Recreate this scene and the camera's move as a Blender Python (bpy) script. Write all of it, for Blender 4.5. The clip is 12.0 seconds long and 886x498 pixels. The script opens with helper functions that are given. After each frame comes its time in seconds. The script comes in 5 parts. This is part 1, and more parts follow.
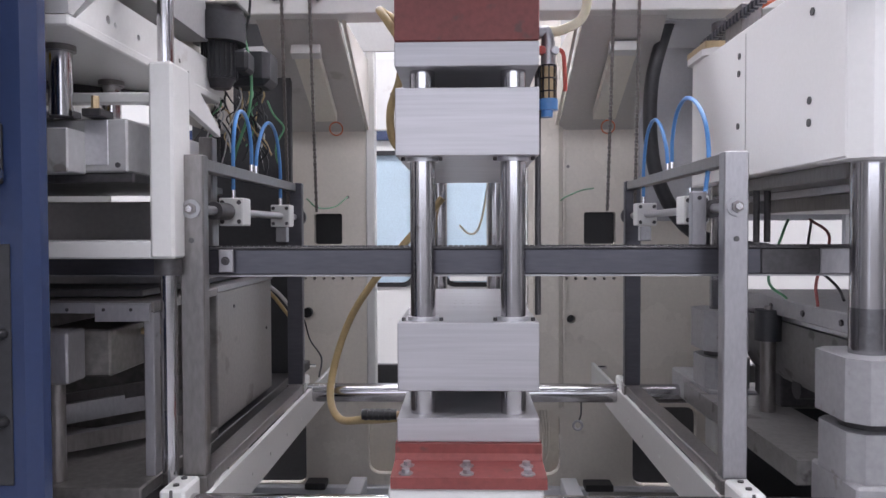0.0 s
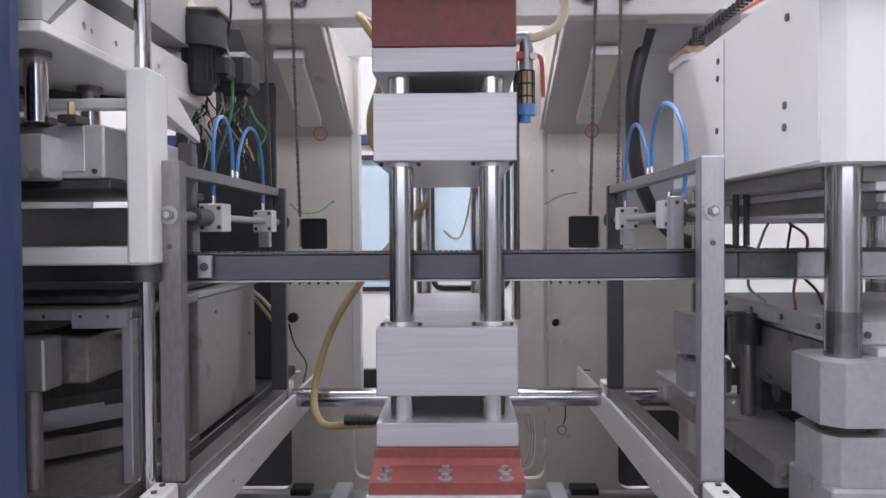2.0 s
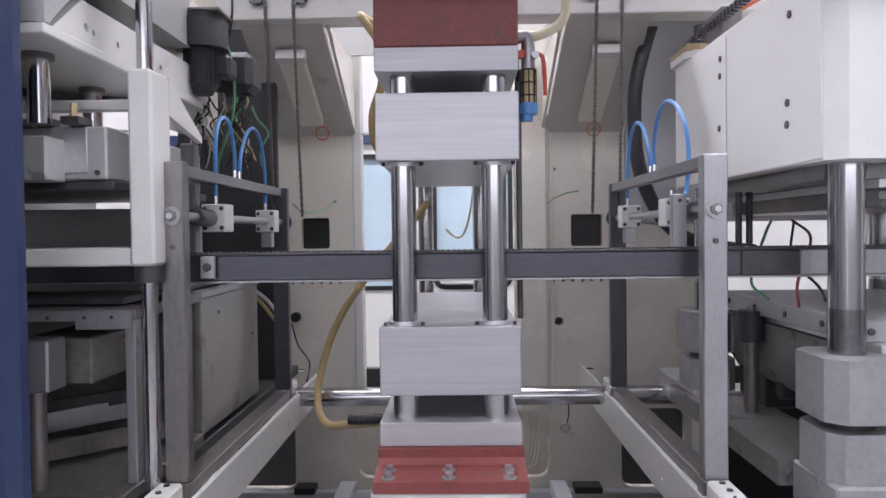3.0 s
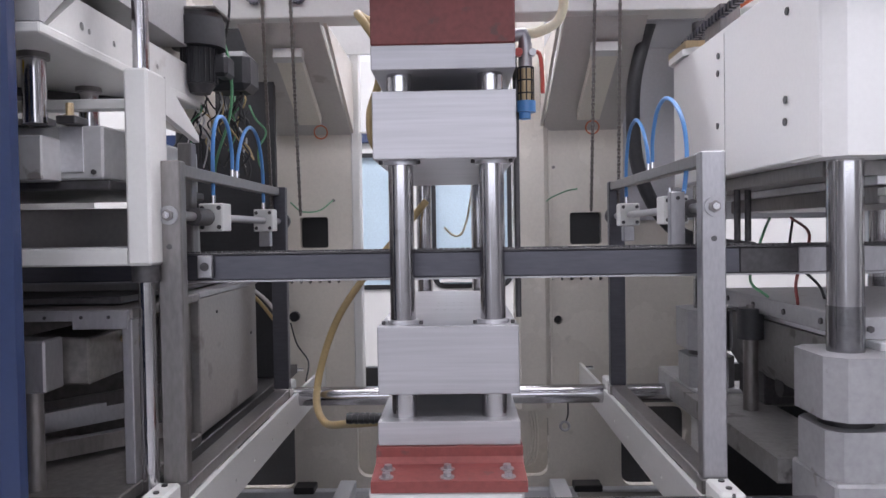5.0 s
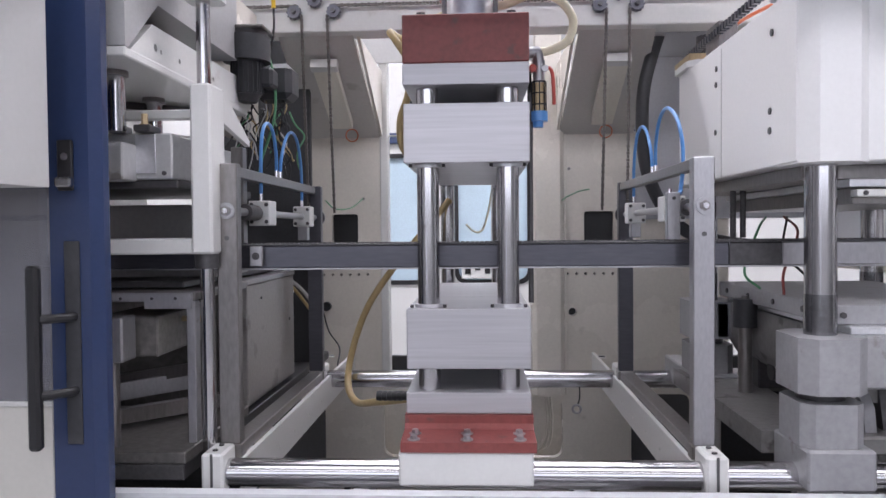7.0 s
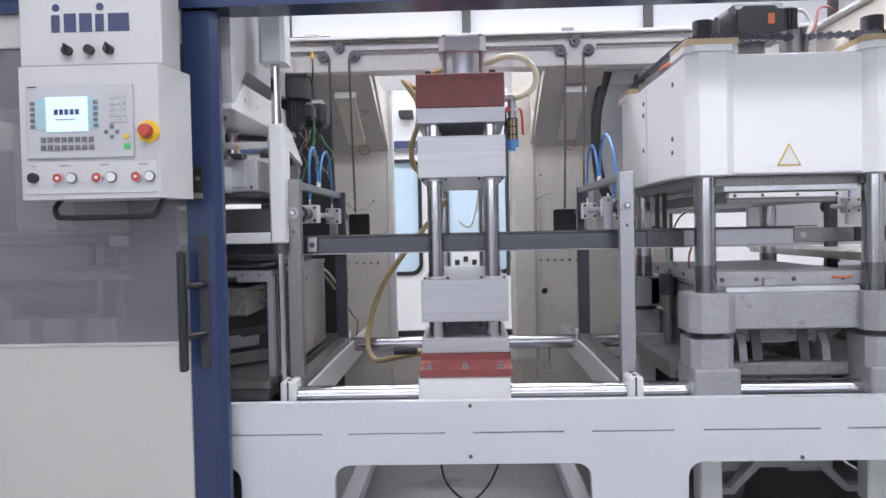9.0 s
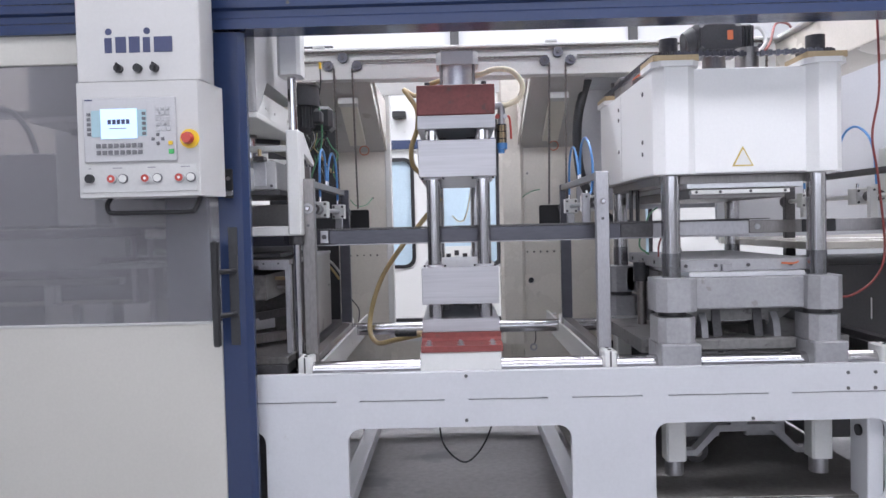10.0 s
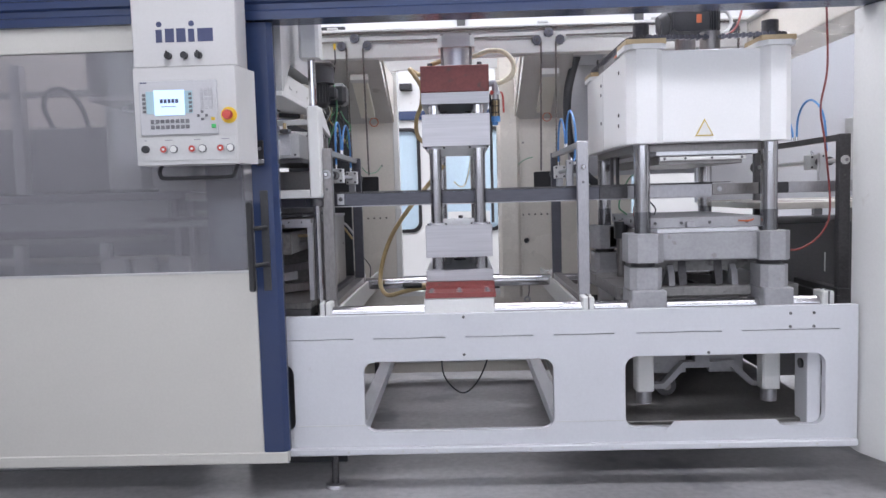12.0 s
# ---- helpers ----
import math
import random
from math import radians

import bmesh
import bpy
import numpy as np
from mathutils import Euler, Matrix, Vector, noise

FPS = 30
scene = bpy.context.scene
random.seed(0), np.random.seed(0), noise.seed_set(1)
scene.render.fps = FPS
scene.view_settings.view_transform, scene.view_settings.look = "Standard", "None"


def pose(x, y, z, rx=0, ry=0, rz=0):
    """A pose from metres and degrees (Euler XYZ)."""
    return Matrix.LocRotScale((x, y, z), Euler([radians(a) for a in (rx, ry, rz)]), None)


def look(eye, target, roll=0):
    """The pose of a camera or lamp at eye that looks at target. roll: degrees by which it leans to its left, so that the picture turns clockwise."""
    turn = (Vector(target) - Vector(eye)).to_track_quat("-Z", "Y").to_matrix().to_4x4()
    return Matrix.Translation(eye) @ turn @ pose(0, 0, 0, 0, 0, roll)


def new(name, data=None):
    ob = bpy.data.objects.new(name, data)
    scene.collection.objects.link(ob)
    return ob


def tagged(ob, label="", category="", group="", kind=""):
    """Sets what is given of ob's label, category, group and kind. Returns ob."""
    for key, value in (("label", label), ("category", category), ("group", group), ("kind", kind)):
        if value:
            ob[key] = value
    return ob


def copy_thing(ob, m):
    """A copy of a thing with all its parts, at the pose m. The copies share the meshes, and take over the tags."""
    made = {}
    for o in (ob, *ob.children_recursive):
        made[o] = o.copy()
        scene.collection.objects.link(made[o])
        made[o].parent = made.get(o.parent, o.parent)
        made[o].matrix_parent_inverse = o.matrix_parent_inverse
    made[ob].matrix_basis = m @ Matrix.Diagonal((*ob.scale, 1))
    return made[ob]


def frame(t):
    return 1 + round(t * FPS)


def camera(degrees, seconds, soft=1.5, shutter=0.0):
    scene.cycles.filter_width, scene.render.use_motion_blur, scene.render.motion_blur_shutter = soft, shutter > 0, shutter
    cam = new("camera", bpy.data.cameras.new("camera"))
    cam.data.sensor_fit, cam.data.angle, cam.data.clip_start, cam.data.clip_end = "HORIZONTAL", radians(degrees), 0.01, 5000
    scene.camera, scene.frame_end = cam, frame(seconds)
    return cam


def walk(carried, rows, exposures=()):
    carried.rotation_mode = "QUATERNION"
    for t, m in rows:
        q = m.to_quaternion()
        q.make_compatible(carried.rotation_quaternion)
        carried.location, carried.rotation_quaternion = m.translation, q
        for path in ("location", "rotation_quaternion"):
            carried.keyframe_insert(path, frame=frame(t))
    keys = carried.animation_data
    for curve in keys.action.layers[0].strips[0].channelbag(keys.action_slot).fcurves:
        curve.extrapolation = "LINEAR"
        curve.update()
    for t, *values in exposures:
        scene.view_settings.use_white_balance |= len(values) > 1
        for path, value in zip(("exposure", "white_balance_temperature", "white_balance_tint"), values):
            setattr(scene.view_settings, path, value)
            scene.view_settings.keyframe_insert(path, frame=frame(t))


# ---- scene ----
cam = camera(62.0, 12.0)
PATH = [
    (0, (0.283, 0.192, 1.381), (0.223, 2.191, 1.331), -0.2),
    (0.5, (0.294, 0.178, 1.383), (0.224, 2.176, 1.34), -0.4),
    (1, (0.312, 0.179, 1.382), (0.255, 2.178, 1.337), -0.5),
    (1.5, (0.315, 0.189, 1.383), (0.261, 2.187, 1.34), -0.5),
    (2, (0.313, 0.19, 1.384), (0.275, 2.189, 1.344), -0.4),
    (2.5, (0.311, 0.189, 1.386), (0.269, 2.188, 1.346), -0.4),
    (3, (0.312, 0.19, 1.386), (0.268, 2.189, 1.342), -0.7),
    (5, (0.317, 0.194, 1.385), (0.273, 2.193, 1.338), -0.9),
    (5.5, (0.314, 0.197, 1.382), (0.265, 2.195, 1.329), -1.0),
    (6, (0.311, 0.188, 1.379), (0.249, 2.186, 1.32), -0.6),
    (6.5, (0.327, 0.112, 1.377), (0.22, 2.108, 1.331), -0.4),
    (8.5, (0.302, -0.647, 1.364), (0.223, 1.35, 1.3), -1.3),
    (9, (0.298, -0.835, 1.362), (0.235, 1.163, 1.307), -1.2),
    (9.5, (0.268, -1.027, 1.358), (0.214, 0.971, 1.291), -1.9),
    (10, (0.267, -1.186, 1.35), (0.237, 0.813, 1.285), -1.4),
    (10.5, (0.287, -1.301, 1.349), (0.263, 0.698, 1.294), -1.4),
    (11, (0.298, -1.45, 1.341), (0.256, 0.548, 1.25), -1.3),
    (11.5, (0.289, -1.569, 1.333), (0.238, 0.428, 1.242), -0.4),
    (12, (0.304, -1.645, 1.323), (0.251, 0.349, 1.175), -1.6),
]
walk(cam, [(t, look(eye, target, roll)) for t, eye, target, roll in PATH], exposures=[(0.0, -0.08, 6430, 20), (6.5, -0.08, 6430, 20), (8.5, 0.07, 6290, 17), (12.0, 0.07, 6290, 17)])

# ---- light ----
world = bpy.data.worlds.new("hall_air")
world.use_nodes = True
scene.world = world
sky = world.node_tree.nodes.new("ShaderNodeTexSky")
sky.sky_type, sky.sun_disc, sky.sun_elevation, sky.sun_rotation = "NISHITA", False, radians(50), radians(200)
world.node_tree.links.new(sky.outputs[0], world.node_tree.nodes["Background"].inputs[0])
world.node_tree.nodes["Background"].inputs[1].default_value = 0.08


def area_lamp(name, eye, target, sx, sy, watts, colour):
    data = bpy.data.lights.new(name, "AREA")
    data.shape, data.size, data.size_y, data.energy, data.color = "RECTANGLE", sx, sy, watts, colour
    ob = new(name, data)
    ob.matrix_world = look(eye, target)
    return ob


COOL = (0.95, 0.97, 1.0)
# rows of added, unseen hall lights: y, z, middle x, length, watts
# the rows at y 0.0 and 2.3 only brighten press front and machine inside
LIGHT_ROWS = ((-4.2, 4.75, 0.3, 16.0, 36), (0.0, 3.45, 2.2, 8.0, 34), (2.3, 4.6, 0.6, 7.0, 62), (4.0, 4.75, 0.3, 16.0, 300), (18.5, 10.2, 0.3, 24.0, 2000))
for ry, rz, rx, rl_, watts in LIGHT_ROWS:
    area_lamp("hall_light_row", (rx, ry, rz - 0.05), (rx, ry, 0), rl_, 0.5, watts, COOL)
# unseen front fill, set in a made-up window band
area_lamp("south_window_daylight", (0.5, -8.8, 3.4), (0.5, 0, 2.2), 13.0, 2.6, 120, (0.93, 0.97, 1.0))


# ---- materials ----
def mat(name, col, rough=0.5, metal=0.0, var=0.1, scale=6.0, fine=90.0, bump=0.05, stretch=(1, 1, 1), coat=0.0, stain=None, stain_at=0.62):
    m = bpy.data.materials.new(name)
    m.use_nodes = True
    nt, b = m.node_tree, m.node_tree.nodes["Principled BSDF"]
    add, link = nt.nodes.new, nt.links.new
    co = add("ShaderNodeTexCoord")
    mp = add("ShaderNodeMapping")
    mp.inputs["Scale"].default_value = stretch
    link(co.outputs["Object"], mp.inputs["Vector"])
    n1, n2 = add("ShaderNodeTexNoise"), add("ShaderNodeTexNoise")
    n1.inputs["Scale"].default_value, n1.inputs["Detail"].default_value = scale, 5
    n2.inputs["Scale"].default_value, n2.inputs["Detail"].default_value = fine, 3
    link(mp.outputs[0], n1.inputs["Vector"]), link(mp.outputs[0], n2.inputs["Vector"])
    mid = add("ShaderNodeMath")
    mid.operation = "ADD"
    link(n1.outputs[0], mid.inputs[0]), link(n2.outputs[0], mid.inputs[1])
    ramp = add("ShaderNodeMapRange")
    ramp.inputs["From Min"].default_value, ramp.inputs["From Max"].default_value = 0.6, 1.4
    ramp.inputs["To Min"].default_value, ramp.inputs["To Max"].default_value = 1 - var, 1 + var
    link(mid.outputs[0], ramp.inputs[0])
    mul = add("ShaderNodeVectorMath")
    mul.operation = "SCALE"
    mul.inputs[0].default_value = col
    link(ramp.outputs[0], mul.inputs["Scale"])
    out = mul.outputs[0]
    if stain:
        n3 = add("ShaderNodeTexNoise")
        n3.inputs["Scale"].default_value, n3.inputs["Detail"].default_value = scale * 2.3, 8
        link(co.outputs["Object"], n3.inputs["Vector"])
        step = add("ShaderNodeMapRange")
        step.inputs["From Min"].default_value, step.inputs["From Max"].default_value = stain_at, stain_at + 0.07
        link(n3.outputs[0], step.inputs[0])
        mix = add("ShaderNodeMix")
        mix.data_type = "RGBA"
        link(step.outputs[0], mix.inputs["Factor"])
        link(out, mix.inputs[6])
        mix.inputs[7].default_value = (*stain, 1)
        out = mix.outputs[2]
    link(out, b.inputs["Base Color"])
    rr = add("ShaderNodeMapRange")
    rr.inputs["To Min"].default_value, rr.inputs["To Max"].default_value = rough * 0.75, min(1, rough * 1.3)
    link(n1.outputs[0], rr.inputs[0])
    link(rr.outputs[0], b.inputs["Roughness"])
    b.inputs["Metallic"].default_value = metal
    b.inputs["Coat Weight"].default_value = coat
    if bump:
        bp = add("ShaderNodeBump")
        bp.inputs["Strength"].default_value, bp.inputs["Distance"].default_value = bump, 0.004
        link(n2.outputs[0], bp.inputs["Height"])
        link(bp.outputs[0], b.inputs["Normal"])
    return m


def glow(name, col, strength):
    m = bpy.data.materials.new(name)
    m.use_nodes = True
    b = m.node_tree.nodes["Principled BSDF"]
    b.inputs["Base Color"].default_value = (*col, 1)
    b.inputs["Emission Color"].default_value = (*col, 1)
    b.inputs["Emission Strength"].default_value = strength
    return m


def pane(name, tint, haze):
    m = bpy.data.materials.new(name)
    m.use_nodes = True
    nt = m.node_tree
    nt.nodes.remove(nt.nodes["Principled BSDF"])
    add, link = nt.nodes.new, nt.links.new
    tr, gl, df = add("ShaderNodeBsdfTransparent"), add("ShaderNodeBsdfGlossy"), add("ShaderNodeBsdfDiffuse")
    tr.inputs[0].default_value = (*tint, 1)
    gl.inputs["Roughness"].default_value = 0.06
    df.inputs[0].default_value = (0.62, 0.62, 0.66, 1)
    fr = add("ShaderNodeFresnel")
    fr.inputs[0].default_value = 1.5
    m1, m2 = add("ShaderNodeMixShader"), add("ShaderNodeMixShader")
    m1.inputs[0].default_value = haze
    link(tr.outputs[0], m1.inputs[1]), link(df.outputs[0], m1.inputs[2])
    link(fr.outputs[0], m2.inputs[0]), link(m1.outputs[0], m2.inputs[1]), link(gl.outputs[0], m2.inputs[2])
    link(m2.outputs[0], nt.nodes["Material Output"].inputs[0])
    return m


WHITE = mat("white_machine_paint", (0.71, 0.71, 0.69), 0.38, var=0.04, scale=3, bump=0.03, stain=(0.60, 0.58, 0.55), stain_at=0.675)
PURE = mat("bright_white_paint", (0.80, 0.80, 0.79), 0.32, var=0.03, scale=3, bump=0.02, stain=(0.74, 0.73, 0.70), stain_at=0.71)
PANELW = mat("panel_white_paint", (0.545, 0.54, 0.53), 0.38, var=0.03, scale=3, bump=0.03)
PALE = mat("pale_grey_base_paint", (0.60, 0.61, 0.635), 0.36, var=0.04, scale=3, bump=0.03, stain=(0.46, 0.45, 0.44), stain_at=0.70)
IVORY = mat("ivory_door_paint", (0.575, 0.56, 0.515), 0.4, var=0.04, scale=2, bump=0.03)
CREAM = mat("cream_wall_paint", (0.72, 0.68, 0.61), 0.26, var=0.06, scale=2.5, bump=0.03, stain=(0.52, 0.49, 0.43), stain_at=0.69)
GREYW = mat("grey_white_paint", (0.56, 0.56, 0.55), 0.4, var=0.06, scale=4, bump=0.03)
SLOPE = mat("satin_grey_panel", (0.60, 0.585, 0.56), 0.24, var=0.06, scale=3, bump=0.02, stain=(0.48, 0.46, 0.43), stain_at=0.68)
BLUEGREY = mat("blue_grey_panel", (0.42, 0.425, 0.45), 0.35, var=0.07, scale=3, bump=0.02)
ENCL = mat("pale_enclosure_grey", (0.56, 0.57, 0.60), 0.4, var=0.05, scale=2, bump=0.02)
HEADG = mat("satin_head_grey", (0.40, 0.40, 0.40), 0.4, var=0.08, scale=4, bump=0.04)
SIGN = mat("faded_yellow_print", (0.58, 0.43, 0.08), 0.45, var=0.05, bump=0)
BLUE = mat("dark_blue_enamel", (0.026, 0.043, 0.106), 0.22, var=0.05, scale=2, bump=0.03)
ALU = mat("milled_aluminium", (0.47, 0.465, 0.485), 0.40, metal=0.58, var=0.13, scale=7, fine=34, bump=0.06, stretch=(0.12, 0.5, 4.0))
ALUF = mat("plain_aluminium", (0.72, 0.72, 0.74), 0.4, metal=0.8, var=0.12, scale=9, bump=0.05)
CHROME = mat("polished_steel_shaft", (0.58, 0.57, 0.58), 0.15, metal=1.0, var=0.1, scale=14, fine=60, bump=0.02, stretch=(1, 1, 0.25), stain=(0.42, 0.41, 0.40), stain_at=0.66)
STEEL = mat("brushed_steel", (0.26, 0.245, 0.24), 0.36, metal=0.85, var=0.2, scale=10, fine=120, bump=0.06, stretch=(1, 1, 0.3))
BARE = mat("bright_worn_steel", (0.42, 0.415, 0.43), 0.38, metal=0.85, var=0.13, scale=7, fine=140, bump=0.04, stretch=(1, 1, 0.35), stain=(0.27, 0.25, 0.24), stain_at=0.70)
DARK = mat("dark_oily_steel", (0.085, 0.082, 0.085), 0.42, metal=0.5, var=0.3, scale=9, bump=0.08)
CAST = mat("grey_cast_paint", (0.34, 0.34, 0.35), 0.45, metal=0.15, var=0.14, scale=9, fine=70, bump=0.1, stain=(0.27, 0.26, 0.25), stain_at=0.66)
GUN = mat("grey_rail_steel", (0.105, 0.105, 0.122), 0.32, metal=0.7, var=0.15, scale=5, fine=80, bump=0.04, stretch=(0.3, 1, 2))
RED = mat("red_oxide_paint", (0.225, 0.056, 0.050), 0.45, var=0.2, scale=9, fine=80, bump=0.08, stain=(0.15, 0.062, 0.055), stain_at=0.63)
BLACK = mat("black_plastic", (0.018, 0.018, 0.02), 0.38, var=0.2, scale=12, bump=0.04)
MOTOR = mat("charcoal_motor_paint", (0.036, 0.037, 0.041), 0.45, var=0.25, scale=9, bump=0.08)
HOSE = mat("amber_hose", (0.47, 0.35, 0.17), 0.3, var=0.15, scale=8, bump=0.03)
CLEARHOSE = mat("pale_clear_hose", (0.80, 0.72, 0.52), 0.28, var=0.1, scale=8, bump=0.03)
TUBE = mat("blue_air_tube", (0.10, 0.30, 0.66), 0.3, var=0.08, scale=10, bump=0.0)
GREEN = mat("green_wire", (0.10, 0.30, 0.15), 0.4, var=0.1, bump=0)
REDCABLE = mat("red_cable", (0.24, 0.05, 0.045), 0.45, var=0.1, bump=0)
ORANGE = mat("orange_cable", (0.58, 0.15, 0.06), 0.4, var=0.1, bump=0)
BRASS = mat("tan_bronze", (0.52, 0.40, 0.24), 0.4, metal=0.5, var=0.15, scale=10, bump=0.06)
YELLOW = mat("yellow_plastic", (0.80, 0.52, 0.03), 0.4, var=0.05, bump=0)
REDP = mat("red_plastic", (0.50, 0.06, 0.04), 0.35, var=0.05, bump=0)
KEYPAD = mat("light_grey_keypad", (0.48, 0.48, 0.49), 0.5, var=0.03, bump=0.02)
BEZEL = mat("grey_terminal_bezel", (0.50, 0.50, 0.51), 0.45, var=0.04, bump=0.02)
KEYD = mat("dark_grey_key", (0.16, 0.16, 0.17), 0.5, var=0.05, bump=0)
CYAN = mat("cyan_key_field", (0.36, 0.53, 0.58), 0.5, var=0.04, bump=0)
NAVY = mat("navy_print", (0.05, 0.06, 0.13), 0.5, var=0.05, bump=0)
PRINT = mat("grey_print", (0.30, 0.30, 0.32), 0.5, var=0.05, bump=0)
CONCRETE = mat("worn_concrete", (0.37, 0.365, 0.37), 0.30, var=0.22, scale=1.1, fine=30, bump=0.05, stain=(0.25, 0.25, 0.26), stain_at=0.58)
HALLW = mat("white_hall_panel", (0.80, 0.81, 0.82), 0.5, var=0.03, scale=0.6, bump=0.02)
# dark grey painting the shade of holes and slots; also the wall columns
LINE = mat("hole_shade_and_dark_steel", (0.10, 0.10, 0.10), 0.6, var=0.1, bump=0)
SCREEN = glow("lit_screen", (0.60, 0.78, 0.98), 0.42)
LAMP = glow("lit_diffuser", (0.95, 0.97, 1.0), 6.0)
GLASS = pane("smoked_polycarbonate", (0.76, 0.74, 0.75), 0.25)
MOULD = mat("cast_aluminium_mould", (0.50, 0.50, 0.50), 0.45, metal=0.45, var=0.12, scale=8, fine=50, bump=0.06, stain=(0.30, 0.28, 0.26), stain_at=0.64)
CHAIN = mat("oily_brown_chain", (0.13, 0.115, 0.105), 0.45, metal=0.5, var=0.25, scale=30, bump=0.0)
OILY = mat("oily_brown_steel", (0.20, 0.19, 0.18), 0.34, metal=0.6, var=0.35, scale=8, fine=60, bump=0.08)
SHEET = mat("bronzed_sheet_steel", (0.40, 0.385, 0.37), 0.4, metal=0.7, var=0.12, scale=3, fine=80, bump=0.03, stain=(0.26, 0.24, 0.22), stain_at=0.64)
CASTD = mat("grimy_cast_paint", (0.21, 0.205, 0.20), 0.42, metal=0.2, var=0.22, scale=7, fine=60, bump=0.1, stain=(0.11, 0.10, 0.10), stain_at=0.60)
PALEGLASS = mat("pale_blue_window", (0.52, 0.66, 0.75), 0.15, var=0.12, scale=1.5, bump=0.0)
TUBELAMP = mat("frosted_lamp_cover", (0.78, 0.75, 0.66), 0.35, var=0.06, scale=5, bump=0.02)


# ---- builders ----
def box(bm, x0, x1, y0, y1, z0, z1, b=0.0015):
    g = bmesh.ops.create_cube(bm, size=1.0, matrix=Matrix.LocRotScale(((x0 + x1) / 2, (y0 + y1) / 2, (z0 + z1) / 2), None, (x1 - x0, y1 - y0, z1 - z0)))
    if b:
        edges = list({e for v in g["verts"] for e in v.link_edges})
        bmesh.ops.bevel(bm, geom=edges, offset=b, segments=1, affect="EDGES")
    return bm


def cyl(bm, p0, p1, r, seg=24, r2=None):
    p0, p1 = Vector(p0), Vector(p1)
    d = p1 - p0
    m = Matrix.Translation((p0 + p1) / 2) @ d.to_track_quat("Z", "Y").to_matrix().to_4x4()
    bmesh.ops.create_cone(bm, cap_ends=True, segments=seg, radius1=r, radius2=r if r2 is None else r2, depth=d.length, matrix=m)
    return bm


def ring(bm, centre, axis, major, minor, seg=24, sides=8):
    q = Vector(axis).to_track_quat("Z", "Y")
    rows = []
    for i in range(seg):
        a = 2 * math.pi * i / seg
        row = []
        for j in range(sides):
            c = 2 * math.pi * j / sides
            p = Vector(((major + minor * math.cos(c)) * math.cos(a), (major + minor * math.cos(c)) * math.sin(a), minor * math.sin(c)))
            row.append(bm.verts.new(q @ p + Vector(centre)))
        rows.append(row)
    for i in range(seg):
        for j in range(sides):
            bm.faces.new((rows[i][j], rows[(i + 1) % seg][j], rows[(i + 1) % seg][(j + 1) % sides], rows[i][(j + 1) % sides]))
    return bm


def smooth_line(pts, steps=8):
    pts = [Vector(p) for p in pts]
    pts = [2 * pts[0] - pts[1], *pts, 2 * pts[-1] - pts[-2]]
    out = []
    for i in range(1, len(pts) - 2):
        a, b, c, d = pts[i - 1:i + 3]
        for k in range(steps):
            t = k / steps
            out.append(0.5 * (2 * b + (c - a) * t + (2 * a - 5 * b + 4 * c - d) * t * t + (3 * b - a - 3 * c + d) * t ** 3))
    out.append(pts[-2])
    return out


def tube(bm, pts, r, seg=10, steps=8):
    line = smooth_line(pts, steps)
    rows, up = [], Vector((0.31, 0.22, 0.93))
    for i, p in enumerate(line):
        d = (line[min(i + 1, len(line) - 1)] - line[max(i - 1, 0)]).normalized()
        u = (up - d * up.dot(d)).normalized()
        up, v = u, d.cross(u)
        rows.append([bm.verts.new(p + r * (math.cos(2 * math.pi * k / seg) * u + math.sin(2 * math.pi * k / seg) * v)) for k in range(seg)])
    for a, b in zip(rows, rows[1:]):
        for k in range(seg):
            bm.faces.new((a[k], a[(k + 1) % seg], b[(k + 1) % seg], b[k]))
    bm.faces.new(rows[0]), bm.faces.new(rows[-1])
    return bm


def bar(bm, p0, p1, w, h):
    """A square-edged bar from point to point, w wide and h high."""
    p0, p1 = Vector(p0), Vector(p1)
    d = p1 - p0
    side = d.cross(Vector((0, 0, 1))).normalized() * (w / 2)
    up_ = Vector((0, 0, h / 2))
    vs = [bm.verts.new(p + i * side + j * up_) for p in (p0, p1) for i in (-1, 1) for j in (-1, 1)]
    bmesh.ops.convex_hull(bm, input=vs)
    return bm


def rounded(x0, x1, z0, z1, r=0.0, n=5):
    """A loop of 2D points round a rectangle with round corners."""
    if not r:
        return [(x0, z0), (x1, z0), (x1, z1), (x0, z1)]
    out = []
    for cx, cz, a0 in ((x1 - r, z0 + r, -90), (x1 - r, z1 - r, 0), (x0 + r, z1 - r, 90), (x0 + r, z0 + r, 180)):
        for k in range(n + 1):
            a = radians(a0 + 90 * k / n)
            out.append((cx + r * math.cos(a), cz + r * math.sin(a)))
    return out


def disc(cx, cz, r, n=14):
    return [(cx + r * math.cos(2 * math.pi * k / n), cz + r * math.sin(2 * math.pi * k / n)) for k in range(n)]


